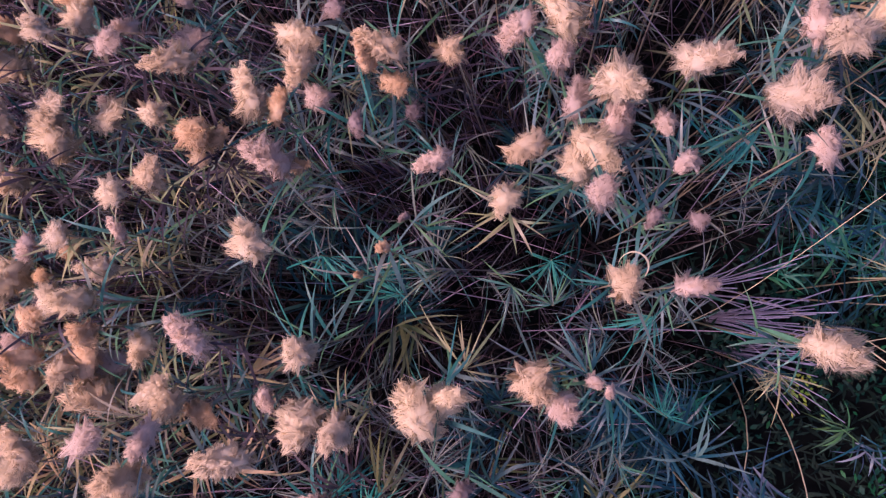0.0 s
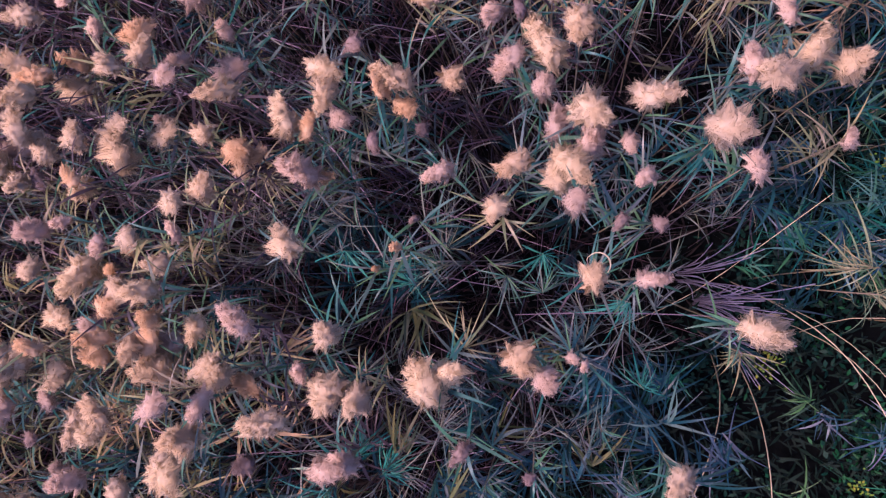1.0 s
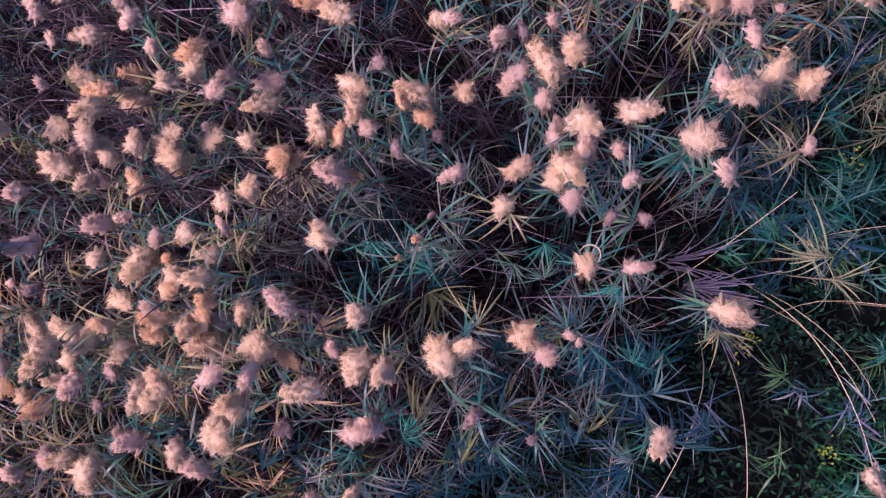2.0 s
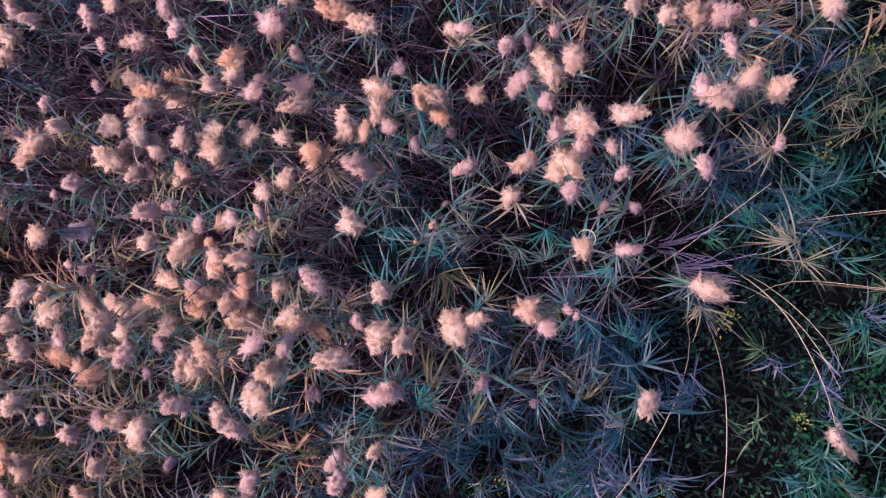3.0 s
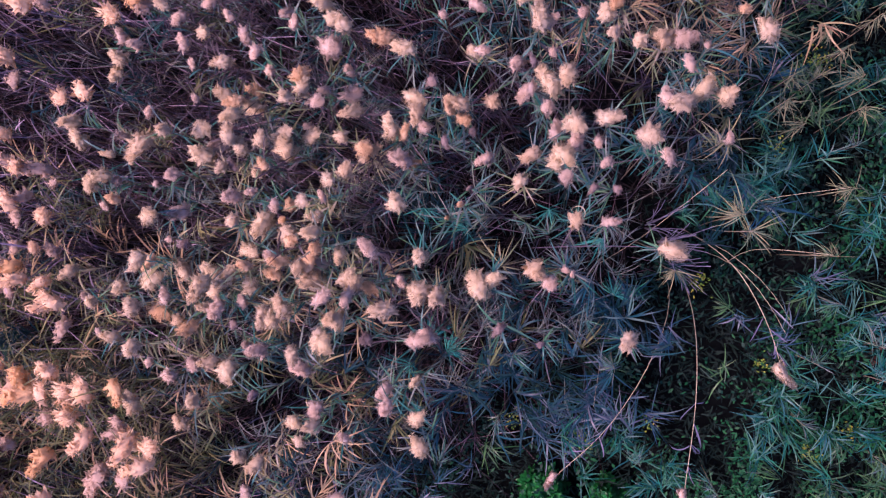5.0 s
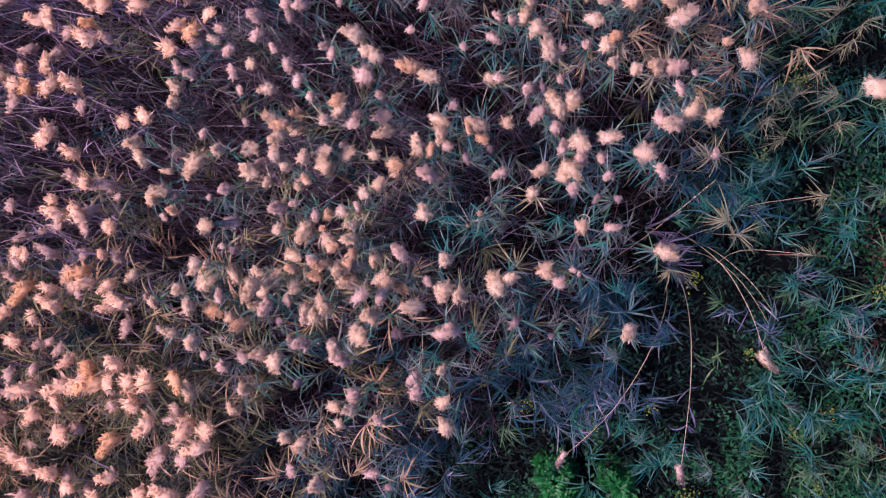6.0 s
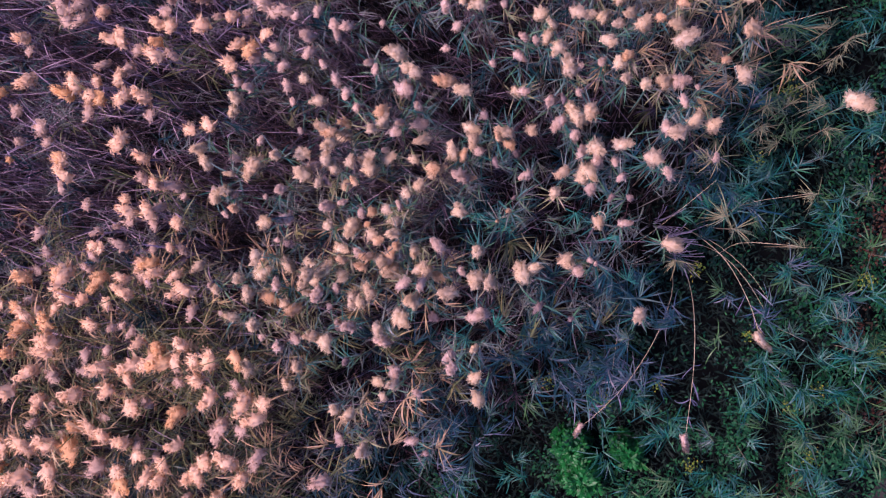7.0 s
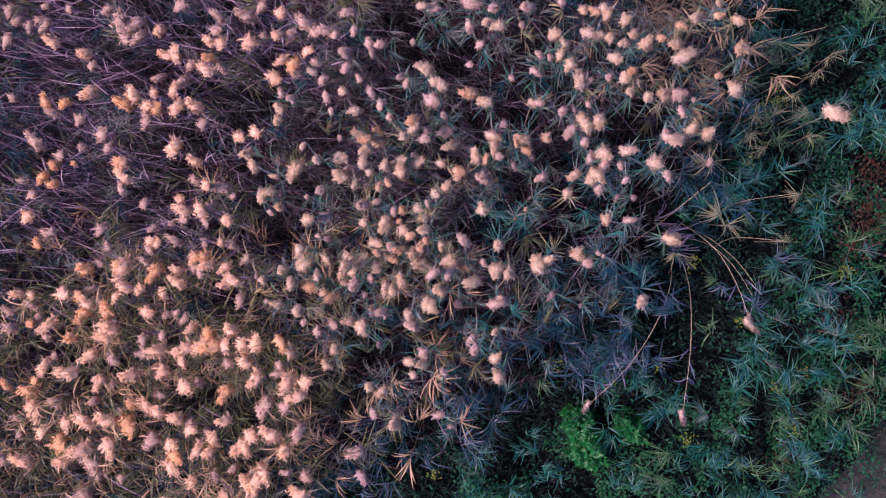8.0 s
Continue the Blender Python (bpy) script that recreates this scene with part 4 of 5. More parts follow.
LILAC = material("lilac_dead_stalk", [(0.035, 0.025, 0.036), (0.07, 0.052, 0.07), (0.34, 0.26, 0.3), (0.028, 0.021, 0.03), (0.24, 0.185, 0.225)], 0.5, "island", 40, 0.0)
leafy_shoots("khaki_reed_leaves", 8000, 1.3, 2.15, KHAKI, "khaki and straw-coloured leaves of a bright clump at the edge of the bed",
             lambda x, y: (bed_edge(x, y) > -0.1) & (np.exp(-((x - 1.15) ** 2 + (y - 1.75) ** 2) / 0.7) > rng.uniform(0.25, 1.6, len(x))), 15, (0.004, 0.010), (0.16, 0.36))
leafy_shoots("fine_reed_leaves", 5600, 1.1, 2.0, FINE, "thin grey-green and straw leaves between the plumes",
             lambda x, y: inside(x, y) & (bed_edge(x, y) > 0.3) & (x > -5.5) & (np.abs(y) < 3) & (clumped(x, y, 0.3, 51.0) > 0.03), 12, (0.003, 0.008), (0.14, 0.32))


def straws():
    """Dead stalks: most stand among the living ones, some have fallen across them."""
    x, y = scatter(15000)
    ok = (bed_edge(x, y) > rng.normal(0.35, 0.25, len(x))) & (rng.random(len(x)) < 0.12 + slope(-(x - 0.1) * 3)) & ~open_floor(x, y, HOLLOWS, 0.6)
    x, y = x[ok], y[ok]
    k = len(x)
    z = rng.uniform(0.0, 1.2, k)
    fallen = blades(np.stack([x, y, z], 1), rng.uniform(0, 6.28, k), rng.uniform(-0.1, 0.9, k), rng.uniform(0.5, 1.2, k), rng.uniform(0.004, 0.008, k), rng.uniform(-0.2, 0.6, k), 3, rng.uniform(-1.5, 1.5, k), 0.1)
    stuff("fallen_reed_straw", [fallen], STRAW, "tangle of fallen dead brown reed stalks, darkened in colour for shade", "reeds")
    x, y = scatter(19000)
    ok = (bed_edge(x, y) > rng.normal(0.1, 0.15, len(x))) & (rng.random(len(x)) < 0.2 + 0.75 * dry_side(x, y))
    x, y = x[ok], y[ok]
    k = len(x)
    up = 1.57 - np.abs(rng.normal(0, 0.16, k))
    stand = blades(np.stack([x, y, np.full(k, -0.03)], 1), rng.uniform(0, 6.28, k), up, rng.uniform(1.1, 2.2, k), rng.uniform(0.004, 0.0085, k), rng.uniform(-0.08, 0.16, k), 3, rng.uniform(-1.5, 1.5, k), 0.1)
    stuff("standing_dead_stalks", [stand], STAND, "standing dead grey-brown reed stalks", "reeds")
    x, y = scatter(5600, -9.0, 0.5, -3.0, 5.0)
    ok = (rng.random(len(x)) < 0.85 * dry_side(x, y) + 0.25 * slope(-(x + 2.2) * 2)) & ~open_floor(x, y, HOLLOWS, 0.8)
    x, y = x[ok], y[ok]
    k = len(x)
    lean = blades(np.stack([x, y, rng.uniform(0.5, 1.75, k)], 1), rng.choice([0.0, 3.14], k) + rng.normal(-0.2, 0.4, k), rng.normal(0.15, 0.2, k), rng.uniform(0.35, 1.0, k), rng.uniform(0.004, 0.0085, k), rng.normal(0.15, 0.25, k), 4, rng.uniform(-1.0, 1.0, k), 0.1, rng.normal(0, 0.2, k))
    stuff("leaning_dead_stalks", [lean], LILAC, "pale lilac-grey dead stalks lying over the dry reeds", "reeds")


straws()


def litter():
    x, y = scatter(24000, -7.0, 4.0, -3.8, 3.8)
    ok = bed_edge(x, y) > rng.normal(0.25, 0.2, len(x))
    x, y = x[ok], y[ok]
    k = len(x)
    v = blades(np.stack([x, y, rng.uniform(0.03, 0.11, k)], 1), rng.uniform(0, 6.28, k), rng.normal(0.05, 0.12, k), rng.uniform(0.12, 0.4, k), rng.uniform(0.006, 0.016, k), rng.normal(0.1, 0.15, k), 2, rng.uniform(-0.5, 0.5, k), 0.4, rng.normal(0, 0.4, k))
    stuff("reed_litter", [v], LITTER, "fallen leaves and stalks on the wet ground, darkened in colour for floor shade", "litter")


litter()


# ---- the low green growth beside the bed ----
outside = lambda x, y: (bed_edge(x, y) < rng.normal(0.05, 0.15, len(x))) & ~open_floor(x, y, LOW_HOLLOWS, 0.9)
on_path = lambda x, y: (x - 2.75) * 0.75 - (y + 2.6) * 0.66 > rng.normal(0.16, 0.22, len(x))


def herbs():
    x, y = scatter(290000, -4.5, 6.5, -5, 5)
    ok = outside(x, y) & ~on_path(x, y) & (clumped(x, y, 0.35, 9.0) > rng.normal(0.0, 0.12, len(x)))
    x, y = x[ok], y[ok]
    k = len(x)
    hill = 0.45 + 0.45 * clumped(x, y, 0.45, 12.0)
    z = np.maximum(0.05, hill + rng.uniform(-0.3, 0.12, k))
    # Lit copy of the leaf colour away from the bed, shaded copy near it.
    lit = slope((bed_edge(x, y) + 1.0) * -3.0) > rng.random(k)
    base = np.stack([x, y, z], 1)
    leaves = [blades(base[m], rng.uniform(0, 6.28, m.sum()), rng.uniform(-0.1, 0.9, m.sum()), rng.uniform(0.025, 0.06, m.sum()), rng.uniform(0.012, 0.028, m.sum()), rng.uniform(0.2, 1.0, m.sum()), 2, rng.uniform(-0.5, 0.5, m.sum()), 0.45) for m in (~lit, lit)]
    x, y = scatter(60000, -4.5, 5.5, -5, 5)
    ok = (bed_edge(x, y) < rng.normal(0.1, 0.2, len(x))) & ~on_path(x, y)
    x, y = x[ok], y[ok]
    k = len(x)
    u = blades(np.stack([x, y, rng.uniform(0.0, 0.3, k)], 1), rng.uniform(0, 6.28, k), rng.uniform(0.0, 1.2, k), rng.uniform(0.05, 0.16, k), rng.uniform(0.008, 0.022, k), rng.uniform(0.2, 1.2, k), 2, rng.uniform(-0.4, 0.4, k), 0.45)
    stuff("deep_undergrowth", [u], DEEP_SHADE, "leaves close to the ground, coloured dark for shade under the green growth", "undergrowth")
    stuff("low_green_herbs", leaves[:1], HERB_SHADED, "low green leafy growth beside the reeds, darkened in colour for their shade", "undergrowth")
    stuff("fresh_green_herbs", leaves[1:], HERB_LIT, "low green leafy growth away from the reeds, coloured as lit", "undergrowth")


herbs()


def tufts(name, mat, label, keep):
    x, y = scatter(3700, -4.5, 6.5, -5, 5)
    ok = outside(x, y) & ~on_path(x, y) & (clumped(x, y, 0.4, 20.0) > -0.05) & keep(x, y) & (np.hypot(x - 0.11, y + 2.46) > 0.32) & (np.hypot(x, y + 2.2) > 0.28)
    x, y = x[ok], y[ok]
    n = len(x)
    top = 0.55 + 0.5 * rng.random(n) + 0.45 * np.clip(1 + bed_edge(x, y), 0, 1)
    rep = np.repeat(np.arange(n), 15)
    m = len(rep)
    b = np.stack([x[rep] + rng.normal(0, 0.02, m), y[rep] + rng.normal(0, 0.02, m), top[rep] - rng.uniform(0, 0.3, m)], 1)
    v = blades(b, np.repeat(rng.uniform(0, 6.28, n), 15) + rng.normal(0, 0.9, m), rng.uniform(0.15, 1.1, m), np.repeat(rng.uniform(0.6, 1.25, n), 15) * rng.uniform(0.12, 0.30, m), rng.uniform(0.007, 0.014, m), rng.uniform(0.3, 1.9, m), 4, rng.uniform(-0.8, 0.8, m), 0.3, rng.normal(0, 0.4, m))
    foot = np.stack([x, y, np.full(n, -0.05)], 1)
    st = blades(foot, rng.uniform(0, 6.28, n), 1.5, top, 0.007, 0.0, 2, 0.0)
    stuff(name, [st, v], mat, label, "undergrowth")


turned = lambda x, y: clumped(x, y, 0.55, 41.0) + 0.16 * (x - 2.2) > rng.normal(0.11, 0.1, len(x))
close_by = lambda x, y: (bed_edge(x, y) > rng.normal(-0.85, 0.2, len(x))) & (y < rng.normal(-0.5, 0.2, len(x)))
tufts("reed_tufts", TUFT, "blue-green drooping shoots of young reed", lambda x, y: ~turned(x, y) & ~close_by(x, y))
tufts("blue_tufts", TUFT_BLUE, "blue-grey and lilac drooping leaves beside the reeds", lambda x, y: close_by(x, y))
tufts("olive_tufts", TUFT_OLIVE, "olive-green drooping grass shoots", turned)


def bush(x, y, top, wide, seed):
    r = np.random.default_rng(seed)
    n = 1500
    d = r.normal(0, 1, (n, 3))
    d /= np.linalg.norm(d, axis=1)[:, None]
    d[:, 2] = np.abs(d[:, 2])
    lump = np.array([0.75 + 0.5 * noise.noise((a * 2.2 + seed, b * 2.2, c * 2.2)) for a, b, c in d])
    rad = lump * r.uniform(0.55, 1.0, n) ** 0.5
    p = np.stack([d[:, 0] * wide * rad, d[:, 1] * wide * rad, d[:, 2] * top * rad], 1)
    thing = tagged(new("bush"), "small bright green leafy bush beside the reeds", "bush")
    thing.matrix_basis = pose(x, y, 0)
    k = np.linspace(0, 1, 5)
    part("stem", mesh_of("stem", [tube(np.stack([0.03 * k, 0.02 * k, top * 0.7 * k - 0.06], 1), 0.012 - 0.007 * k)], STEM), thing)
    part("foliage", mesh_of("foliage", [blades(p, np.arctan2(d[:, 1], d[:, 0]) + r.normal(0, 0.6, n), r.uniform(-0.2, 0.9, n), r.uniform(0.04, 0.075, n), r.uniform(0.02, 0.034, n), r.uniform(0.2, 1.0, n), 3, r.uniform(-0.5, 0.5, n), 0.45)], BRIGHT), thing)


bush(0.11, -2.46, 1.0, 0.25, 1)
bush(0.0, -2.2, 0.85, 0.22, 3)
bush(0.58, -2.26, 0.6, 0.2, 5)


# ---- bent reeds that hang out over the low growth ----
def bent_reed(points, size, tone, label, leaves=7):
    """A reed whose stalk arches over through points, its plume hanging at the end."""
    p = np.array(points, float)
    k = np.linspace(0, len(p) - 1, 15)
    line = np.stack([np.interp(k, np.arange(len(p)), p[:, j]) for j in range(3)], 1)
    for _ in range(3):
        line[1:-1] = (line[:-2] + 2 * line[1:-1] + line[2:]) / 4
    thing = tagged(new("bent_reed"), label, "reed")
    thing.matrix_basis = Matrix.Translation(line[0])
    line = line - line[0]
    part("stem", mesh_of("stem", [tube(line, np.linspace(0.0032, 0.0015, len(line)), 6)], STALK), thing)
    end, way = Vector(line[-1]), Vector(line[-1] - line[-3]).normalized()
    g = size
    m = Matrix.Translation(end) @ way.to_track_quat("Z", "Y").to_matrix().to_4x4() @ Matrix.Diagonal((0.8 * g, 0.8 * g, 1.15 * g, 1))
    part("plume", PLUMES[tone][0], thing, m)
    for n in range(leaves):
        q = line[len(line) - 2 - n % 4]
        s = rng.uniform(0.6, 1.0)
        part("leaf", LEAVES["violet"][n % 8], thing, Matrix.Translation(q) @ pose(0, 0, 0, rng.normal(0, 15), 50, math.degrees(math.atan2(way.y, way.x)) + rng.normal(0, 45)) @ Matrix.Diagonal((s, s, s, 1)))


LEAVES["violet"] = [mesh_of("leaf", [leaf_shape(60 + k)], LEAF_VIOLET) for k in range(12)]
LEAVES["pale"] = [mesh_of("leaf", [leaf_shape(20 + k)], LEAF_PALE) for k in range(12)]

bent_reed([(1.15, 0.05, -0.03), (1.20, -0.10, 1.5), (1.35, -0.28, 1.85), (1.50, -0.62, 1.98), (1.57, -0.86, 1.94)], 1.15, "pale", "bent reed with a pale plume hanging over the green growth")
bent_reed([(1.16, -0.30, -0.03), (1.15, -0.55, 1.0), (1.13, -0.85, 1.40), (1.10, -1.25, 1.54), (1.03, -1.82, 1.44)], 1.1, "dull", "long bent reed with a drooping pale lilac plume", 10)
bent_reed([(1.05, -0.30, -0.03), (1.00, -0.55, 1.1), (0.80, -1.00, 1.30), (0.50, -1.45, 1.36), (0.14, -1.78, 1.27)], 0.95, "dull", "low-leaning reed with a small grey-violet plume", 9)


def bare_stalk(points, radius=0.002, label="bare pale dead reed stalk leaning across the bed"):
    p = np.array(points, float)
    k = np.linspace(0, len(p) - 1, 9)
    line = np.stack([np.interp(k, np.arange(len(p)), p[:, j]) for j in range(3)], 1)
    for _ in range(2):
        line[1:-1] = (line[:-2] + 2 * line[1:-1] + line[2:]) / 4
    ob = tagged(new("dead_stalk", mesh_of("dead_stalk", [tube(line, np.linspace(radius, radius * 0.6, len(line)), 5)], STALK)), label, "stalk")
    return ob


bare_stalk([(1.30, -0.15, -0.03), (1.32, -0.20, 1.55), (1.50, -0.42, 1.80), (1.66, -0.70, 1.70)])
bare_stalk([(1.22, -0.02, -0.03), (1.26, -0.10, 1.6), (1.55, -0.38, 1.75), (1.72, -0.62, 1.55)])
bare_stalk([(0.45, -0.30, -0.03), (0.75, -0.05, 1.5), (1.25, 0.38, 1.95)])
bare_stalk([(1.55, 0.10, -0.03), (1.60, 0.22, 1.2), (2.10, 0.27, 1.62)])
bare_stalk([(1.45, -0.35, -0.03), (1.50, -0.12, 1.3), (1.98, -0.18, 1.62)])
bare_stalk([(1.75, 1.75, -0.03), (1.80, 1.72, 1.5), (2.35, 1.80, 1.75)])
bare_stalk([(0.50, -0.95, -0.03), (0.48, -0.90, 1.0), (0.40, -1.25, 1.45)])
bare_stalk([(1.52, 0.85, -0.03), (1.62, 0.95, 1.4), (1.58, 1.35, 2.05)])


# ---- leafy shoots without a plume at the edge of the bed ----
def shoot(x, y, top, leaves, size, side, label):
    thing = tagged(new("reed_shoot"), label, "reed", "leafy reed shoots")
    z = ground_height(x, y) - 0.01
    thing.matrix_basis = pose(x, y, z, 0, 0, rng.uniform(0, 360))
    part("stem", STEMS[0], thing, Matrix.Diagonal((1, 1, top - z, 1)))
    lean = rng.uniform(0, 360)
    for k in range(int(leaves * 1.6)):
        low = top - z - 0.010 * k * rng.uniform(0.5, 1.5)
        s = 0.85 * size * rng.uniform(0.5, 1.2)
        part("leaf", LEAVES[side][rng.integers(12)], thing, pose(0, 0, low, 0, rng.uniform(-5, 75), lean + rng.normal(0, 55)) @ Matrix.Diagonal((s, 0.6 * s, s, 1)))


PALE_SHOOT = "leafy reed shoot with bleached straw-green leaves"
GREEN_SHOOT = "young blue-green leafy reed shoot"
for row in ((1.64, 0.83, 1.95, 26, 1.0), (1.72, 1.02, 1.75, 20, 0.95), (1.29, 0.08, 2.35, 26, 0.95), (1.38, -0.02, 2.1, 22, 0.95), (2.02, -0.19, 1.66, 22, 0.8),
            (2.12, 0.26, 1.70, 22, 0.85), (1.31, 0.59, 1.75, 18, 0.9), (1.95, 1.05, 1.5, 22, 0.9), (2.15, 1.25, 1.5, 22, 0.9), (2.35, 1.45, 1.5, 20, 0.9),
            (0.95, -0.28, 1.7, 18, 0.9), (2.25, 1.05, 1.45, 22, 1.0), (2.05, 1.4, 1.45, 20, 1.0), (2.3, 1.7, 1.45, 22, 1.0), (2.5, 1.62, 1.4, 22, 1.0), (1.85, 0.72, 1.5, 20, 0.9), (2.3, 0.85, 1.3, 16, 0.9)):
    shoot(*row, "pale", PALE_SHOOT)
for row in ((1.29, -1.92, 1.3, 26, 0.9), (1.62, -2.15, 1.0, 22, 0.9), (2.45, -0.85, 1.2, 24, 0.9), (2.60, -1.15, 1.0, 24, 0.9), (2.20, -0.55, 1.1, 20, 0.85),
            (2.30, 0.60, 1.1, 20, 0.85), (2.75, 0.30, 1.0, 20, 0.85), (2.05, -1.00, 1.0, 22, 0.9), (1.95, -1.45, 1.0, 20, 0.9), (2.55, -1.75, 0.9, 20, 0.85),
            (0.55, -0.98, 1.45, 22, 0.8), (0.20, -1.20, 1.45, 22, 0.8), (-0.28, -1.35, 1.6, 24, 0.9), (-0.70, -1.65, 1.6, 22, 0.9), (0.75, -1.75, 1.1, 20, 0.8),
            (1.75, 0.20, 1.2, 18, 0.8), (2.70, 1.20, 1.0, 20, 0.85), (2.90, -0.30, 1.0, 20, 0.85), (-0.05, 0.05, 1.95, 22, 0.8), (-0.35, 0.10, 1.85, 24, 0.8),
            (0.10, -0.02, 1.9, 22, 0.8), (-1.30, -2.10, 1.5, 22, 0.9), (0.35, -0.62, 1.7, 22, 0.85), (-0.15, -0.85, 1.8, 24, 0.95)):
    shoot(*row, "green", GREEN_SHOOT)

LEAVES["teal"] = [mesh_of("leaf", [leaf_shape(40 + k)], LEAF_TEAL) for k in range(12)]
for row in ((-0.74, 0.16, 1.9, 16, 1.0), (-0.49, 0.02, 1.7, 20, 0.9), (-0.52, 0.07, 1.8, 16, 0.8), (0.71, 0.48, 2.0, 18, 1.1), (0.79, 0.58, 2.0, 18, 1.1), (0.10, 0.15, 1.7, 18, 0.9),
            (-0.76, -0.78, 1.7, 18, 1.1), (-0.63, -0.85, 1.6, 18, 1.1), (0.46, -0.06, 1.9, 14, 1.0), (0.55, -0.46, 1.5, 18, 0.9), (-0.90, -0.95, 1.6, 14, 1.0)):
    shoot(*row, "teal", "reed shoot with bright blue-green leaves")
for row in ((-0.20, -0.23, 2.2, 10, 1.1), (-1.02, 0.45, 2.2, 12, 0.9), (-0.62, 0.72, 2.15, 12, 0.9), (-1.42, 0.19, 1.9, 14, 0.9)):
    shoot(*row, "olive", "reed shoot with yellow-green leaves")


# ---- a clump of dead stalks that stands at the edge of the bed ----
def dead_clump(x, y, n, top):
    thing = tagged(new("dead_reed_clump"), "clump of standing dead grey-violet reed stalks", "reeds")
    thing.matrix_basis = pose(x, y, ground_height(x, y) - 0.01)
    for k in range(n):
        a, q = rng.uniform(0, 6.28), 0.05 * math.sqrt(rng.random())
        h = top * rng.uniform(0.7, 1.05)
        s = np.linspace(0, 1, 5)
        lean = rng.uniform(0.02, 0.16)
        line = np.stack([q * math.cos(a) + lean * math.cos(a) * s**2, q * math.sin(a) + lean * math.sin(a) * s**2, h * s], 1)
        part("stalk", mesh_of("stalk", [tube(line, 0.004 - 0.002 * s, 4)], DEAD), thing)


DEAD = material("dead_violet_stalk", [(0.2, 0.19, 0.27), (0.3, 0.28, 0.36), (0.14, 0.13, 0.2)], 0.5, "object", 40, 0.0, 0.1)
dead_clump(1.02, -0.10, 26, 2.0)
dead_clump(1.10, -0.28, 20, 1.75)
dead_clump(0.92, 0.06, 16, 1.95)


# ---- flowers, russet leaves, the earth path ----
def sprig(name, x, y, z, wide, n, mat, label, category, size=(0.012, 0.03)):
    r = np.random.default_rng(int((x + 9) * 100 + (y + 9) * 7))
    p = np.stack([x + r.normal(0, wide, n), y + r.normal(0, wide, n), z + r.normal(0, wide * 0.5, n)], 1)
    thing = tagged(new(name), label, category)
    thing.matrix_basis = Matrix.Translation((x, y, 0))
    p = p - np.array([x, y, 0])
    heads = blades(p, r.uniform(0, 6.28, n), r.uniform(-0.2, 1.0, n), r.uniform(*size, n), r.uniform(size[0] * 0.6, size[1] * 0.6, n), 0.5, 2, r.uniform(-0.5, 0.5, n), 0.5)
    tagged(part("blossom" if category == "flower" else "foliage", mesh_of(name, [heads], mat), thing), kind="stuff")
    k = min(n // 4, 14)
    foot = np.stack([r.normal(0, wide * 0.3, k), r.normal(0, wide * 0.3, k), np.full(k, -0.05)], 1)
    way = p[:k] - foot
    stems = blades(foot, np.arctan2(way[:, 1], way[:, 0]), np.arctan2(way[:, 2], np.hypot(way[:, 0], way[:, 1])), np.linalg.norm(way, axis=1), 0.004, 0.0, 2, 0.0)
    tagged(part("stalk", mesh_of("stalk", [stems], TUFT), thing), kind="stuff")


for x, y, z, w, n in ((2.05, 1.23, 0.95, 0.09, 110), (2.76, -0.52, 0.75, 0.07, 70), (1.19, -0.39, 1.0, 0.07, 50), (2.3, -2.22, 0.5, 0.08, 60), (2.1, -1.73, 0.55, 0.07, 50),
                      (1.16, -2.3, 0.6, 0.07, 60), (2.92, -1.19, 0.55, 0.06, 40), (0.32, -1.64, 0.8, 0.08, 50), (-1.54, -2.64, 0.9, 0.06, 40), (-0.19, -1.43, 1.0, 0.06, 35),
                      (1.66, -1.02, 0.9, 0.05, 30), (2.35, -1.55, 0.6, 0.06, 40), (1.75, 0.62, 1.1, 0.05, 30), (0.85, -1.5, 0.75, 0.06, 30)):
    sprig("wildflower", x, y, z, 0.6 * w, int(n * 0.9), YELLOW, "small yellow wildflowers in the green growth", "flower")
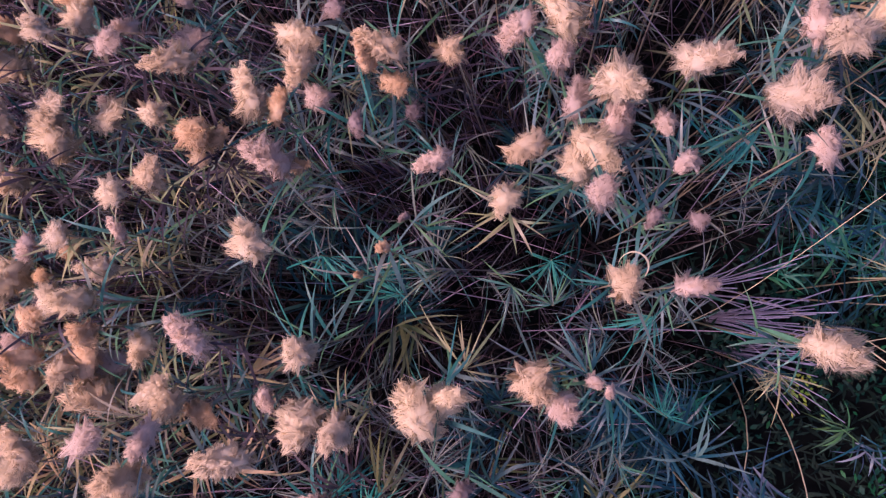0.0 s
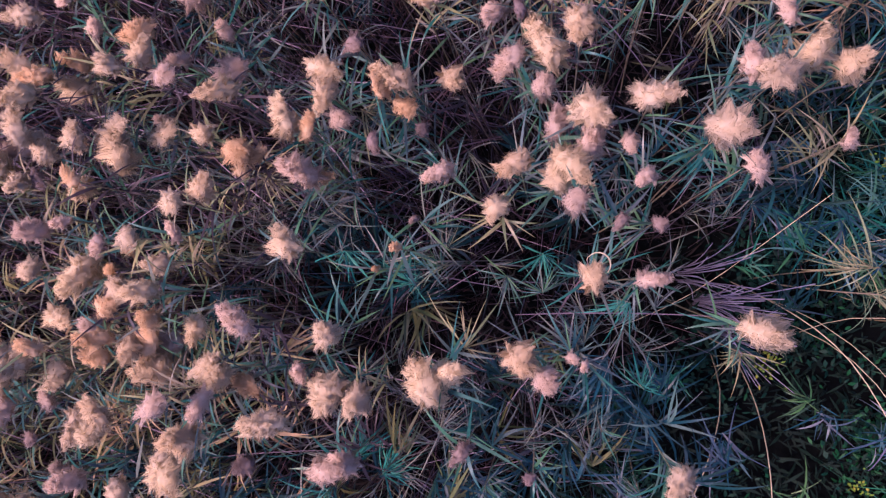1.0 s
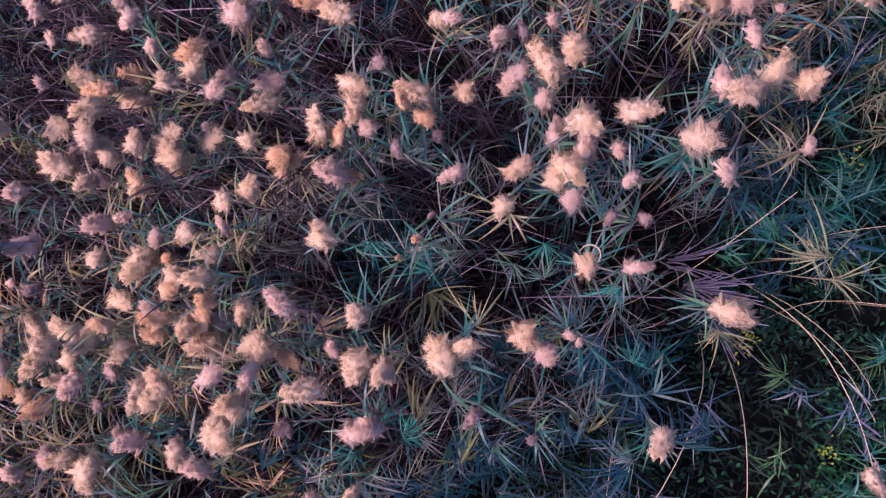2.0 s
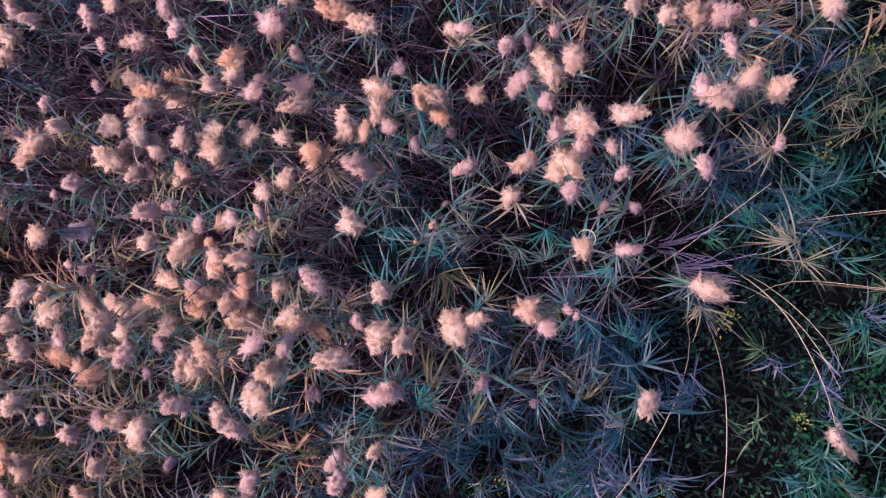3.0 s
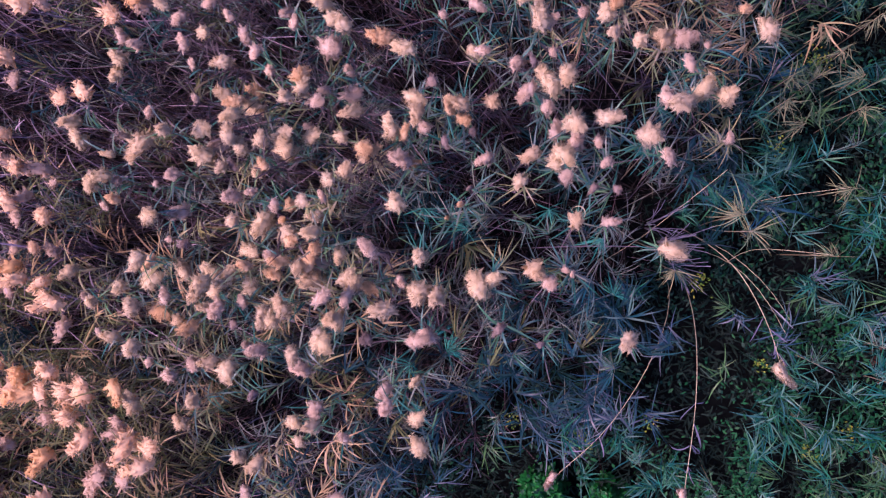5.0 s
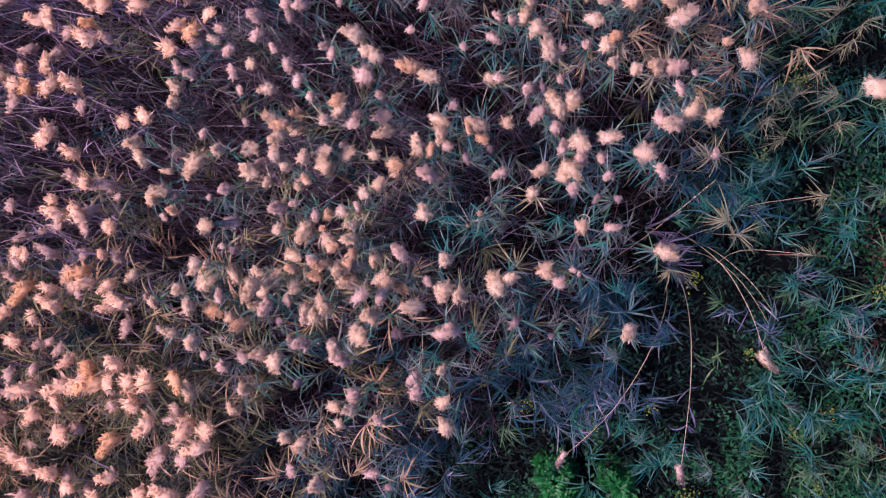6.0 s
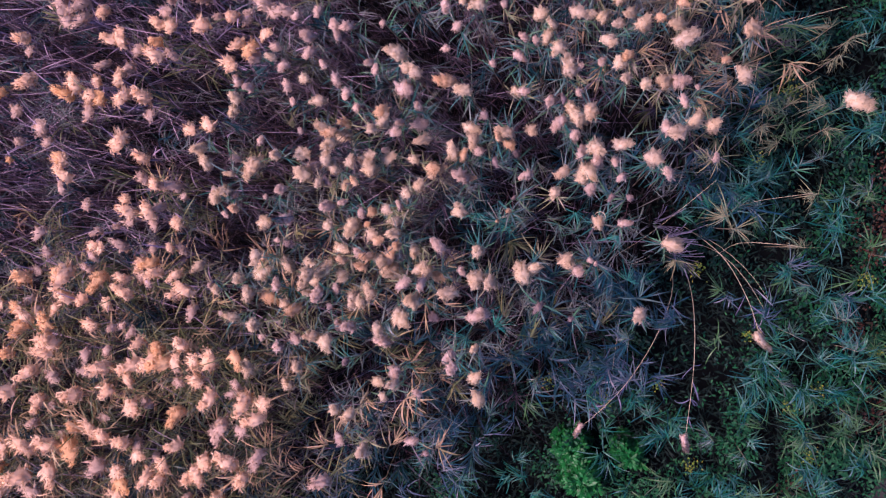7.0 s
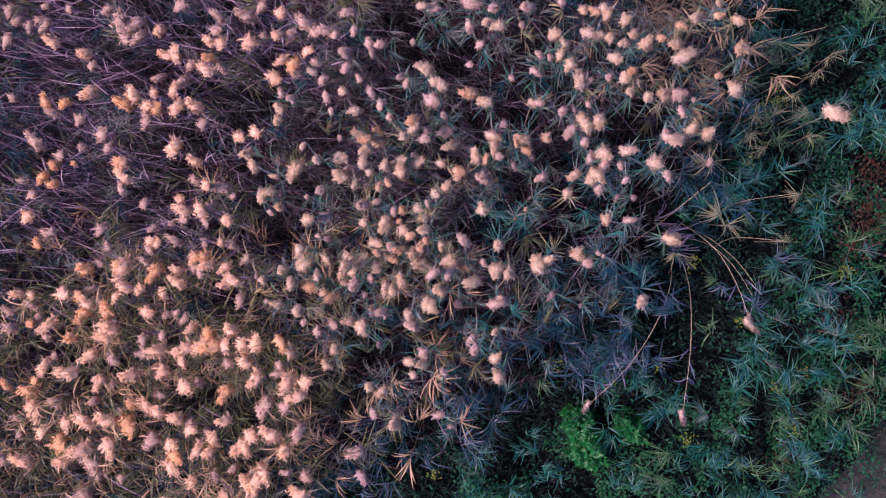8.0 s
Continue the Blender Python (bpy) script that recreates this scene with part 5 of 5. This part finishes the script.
for x, y, z, w, n in ((3.07, 0.13, 0.5, 0.16, 170), (3.0, -0.2, 0.45, 0.12, 110), (2.93, -1.81, 0.35, 0.13, 110), (2.27, -2.57, 0.3, 0.11, 90), (2.75, -1.0, 0.45, 0.09, 60), (3.15, 0.5, 0.5, 0.12, 90)):
    sprig("russet_plant", x, y, z, w, n * 2, RUSSET, "low plant with russet autumn leaves", "plant", (0.02, 0.045))


def earth_path():
    bm = bmesh.new()
    n = 160
    rows = []
    for k in range(n + 1):
        s = -6 + 24 * k / n
        cx, cy = 3.35 + 0.66 * s, -3.15 + 0.75 * s
        wob = 0.45 * noise.noise((s * 1.3, 2.0, 0.0)) + 0.3 * noise.noise((s * 4.0, 7.0, 0.0)) + 0.05
        row = []
        for w in (-0.75, -0.5, -0.2, 0.1, 0.5, 1.0, 1.6):
            x, y = cx + (w + wob) * 0.75, cy - (w + wob) * 0.66
            row.append(bm.verts.new((x, y, ground_height(x, y) + 0.02 + 0.03 * noise.noise((x * 1.5, y * 1.5, 5.0)) + (0.0 if -0.6 < w < 1.4 else -0.04))))
        rows.append(row)
    for a, b in zip(rows, rows[1:]):
        for i in range(len(a) - 1):
            bm.faces.new((a[i], a[i + 1], b[i + 1], b[i]))
    me = bpy.data.meshes.new("earth_path")
    bm.to_mesh(me)
    bm.free()
    me.materials.append(TRACK)
    tagged(new("earth_path", me), "bare pinkish-brown earth path beside the growth", "path", kind="structure")


earth_path()


def short_grass():
    x, y = scatter(130000, 1.5, 6.0, -4.5, 1.5)
    ok = on_path(x, y) & (clumped(x, y, 0.35, 31.0) > -0.30 + 0.34 * ((x - 2.75) * 0.75 - (y + 2.6) * 0.66))
    x, y = x[ok], y[ok]
    k = len(x)
    v = blades(np.stack([x, y, np.full(k, -0.02)], 1), rng.uniform(0, 6.28, k), rng.uniform(0.5, 1.4, k), rng.uniform(0.05, 0.13, k), rng.uniform(0.003, 0.007, k), rng.uniform(0.2, 1.2, k), 3, 0.0, 0.2)
    stuff("path_grass", [v], PATH_GRASS, "short green grass along the earth path", "grass")


short_grass()
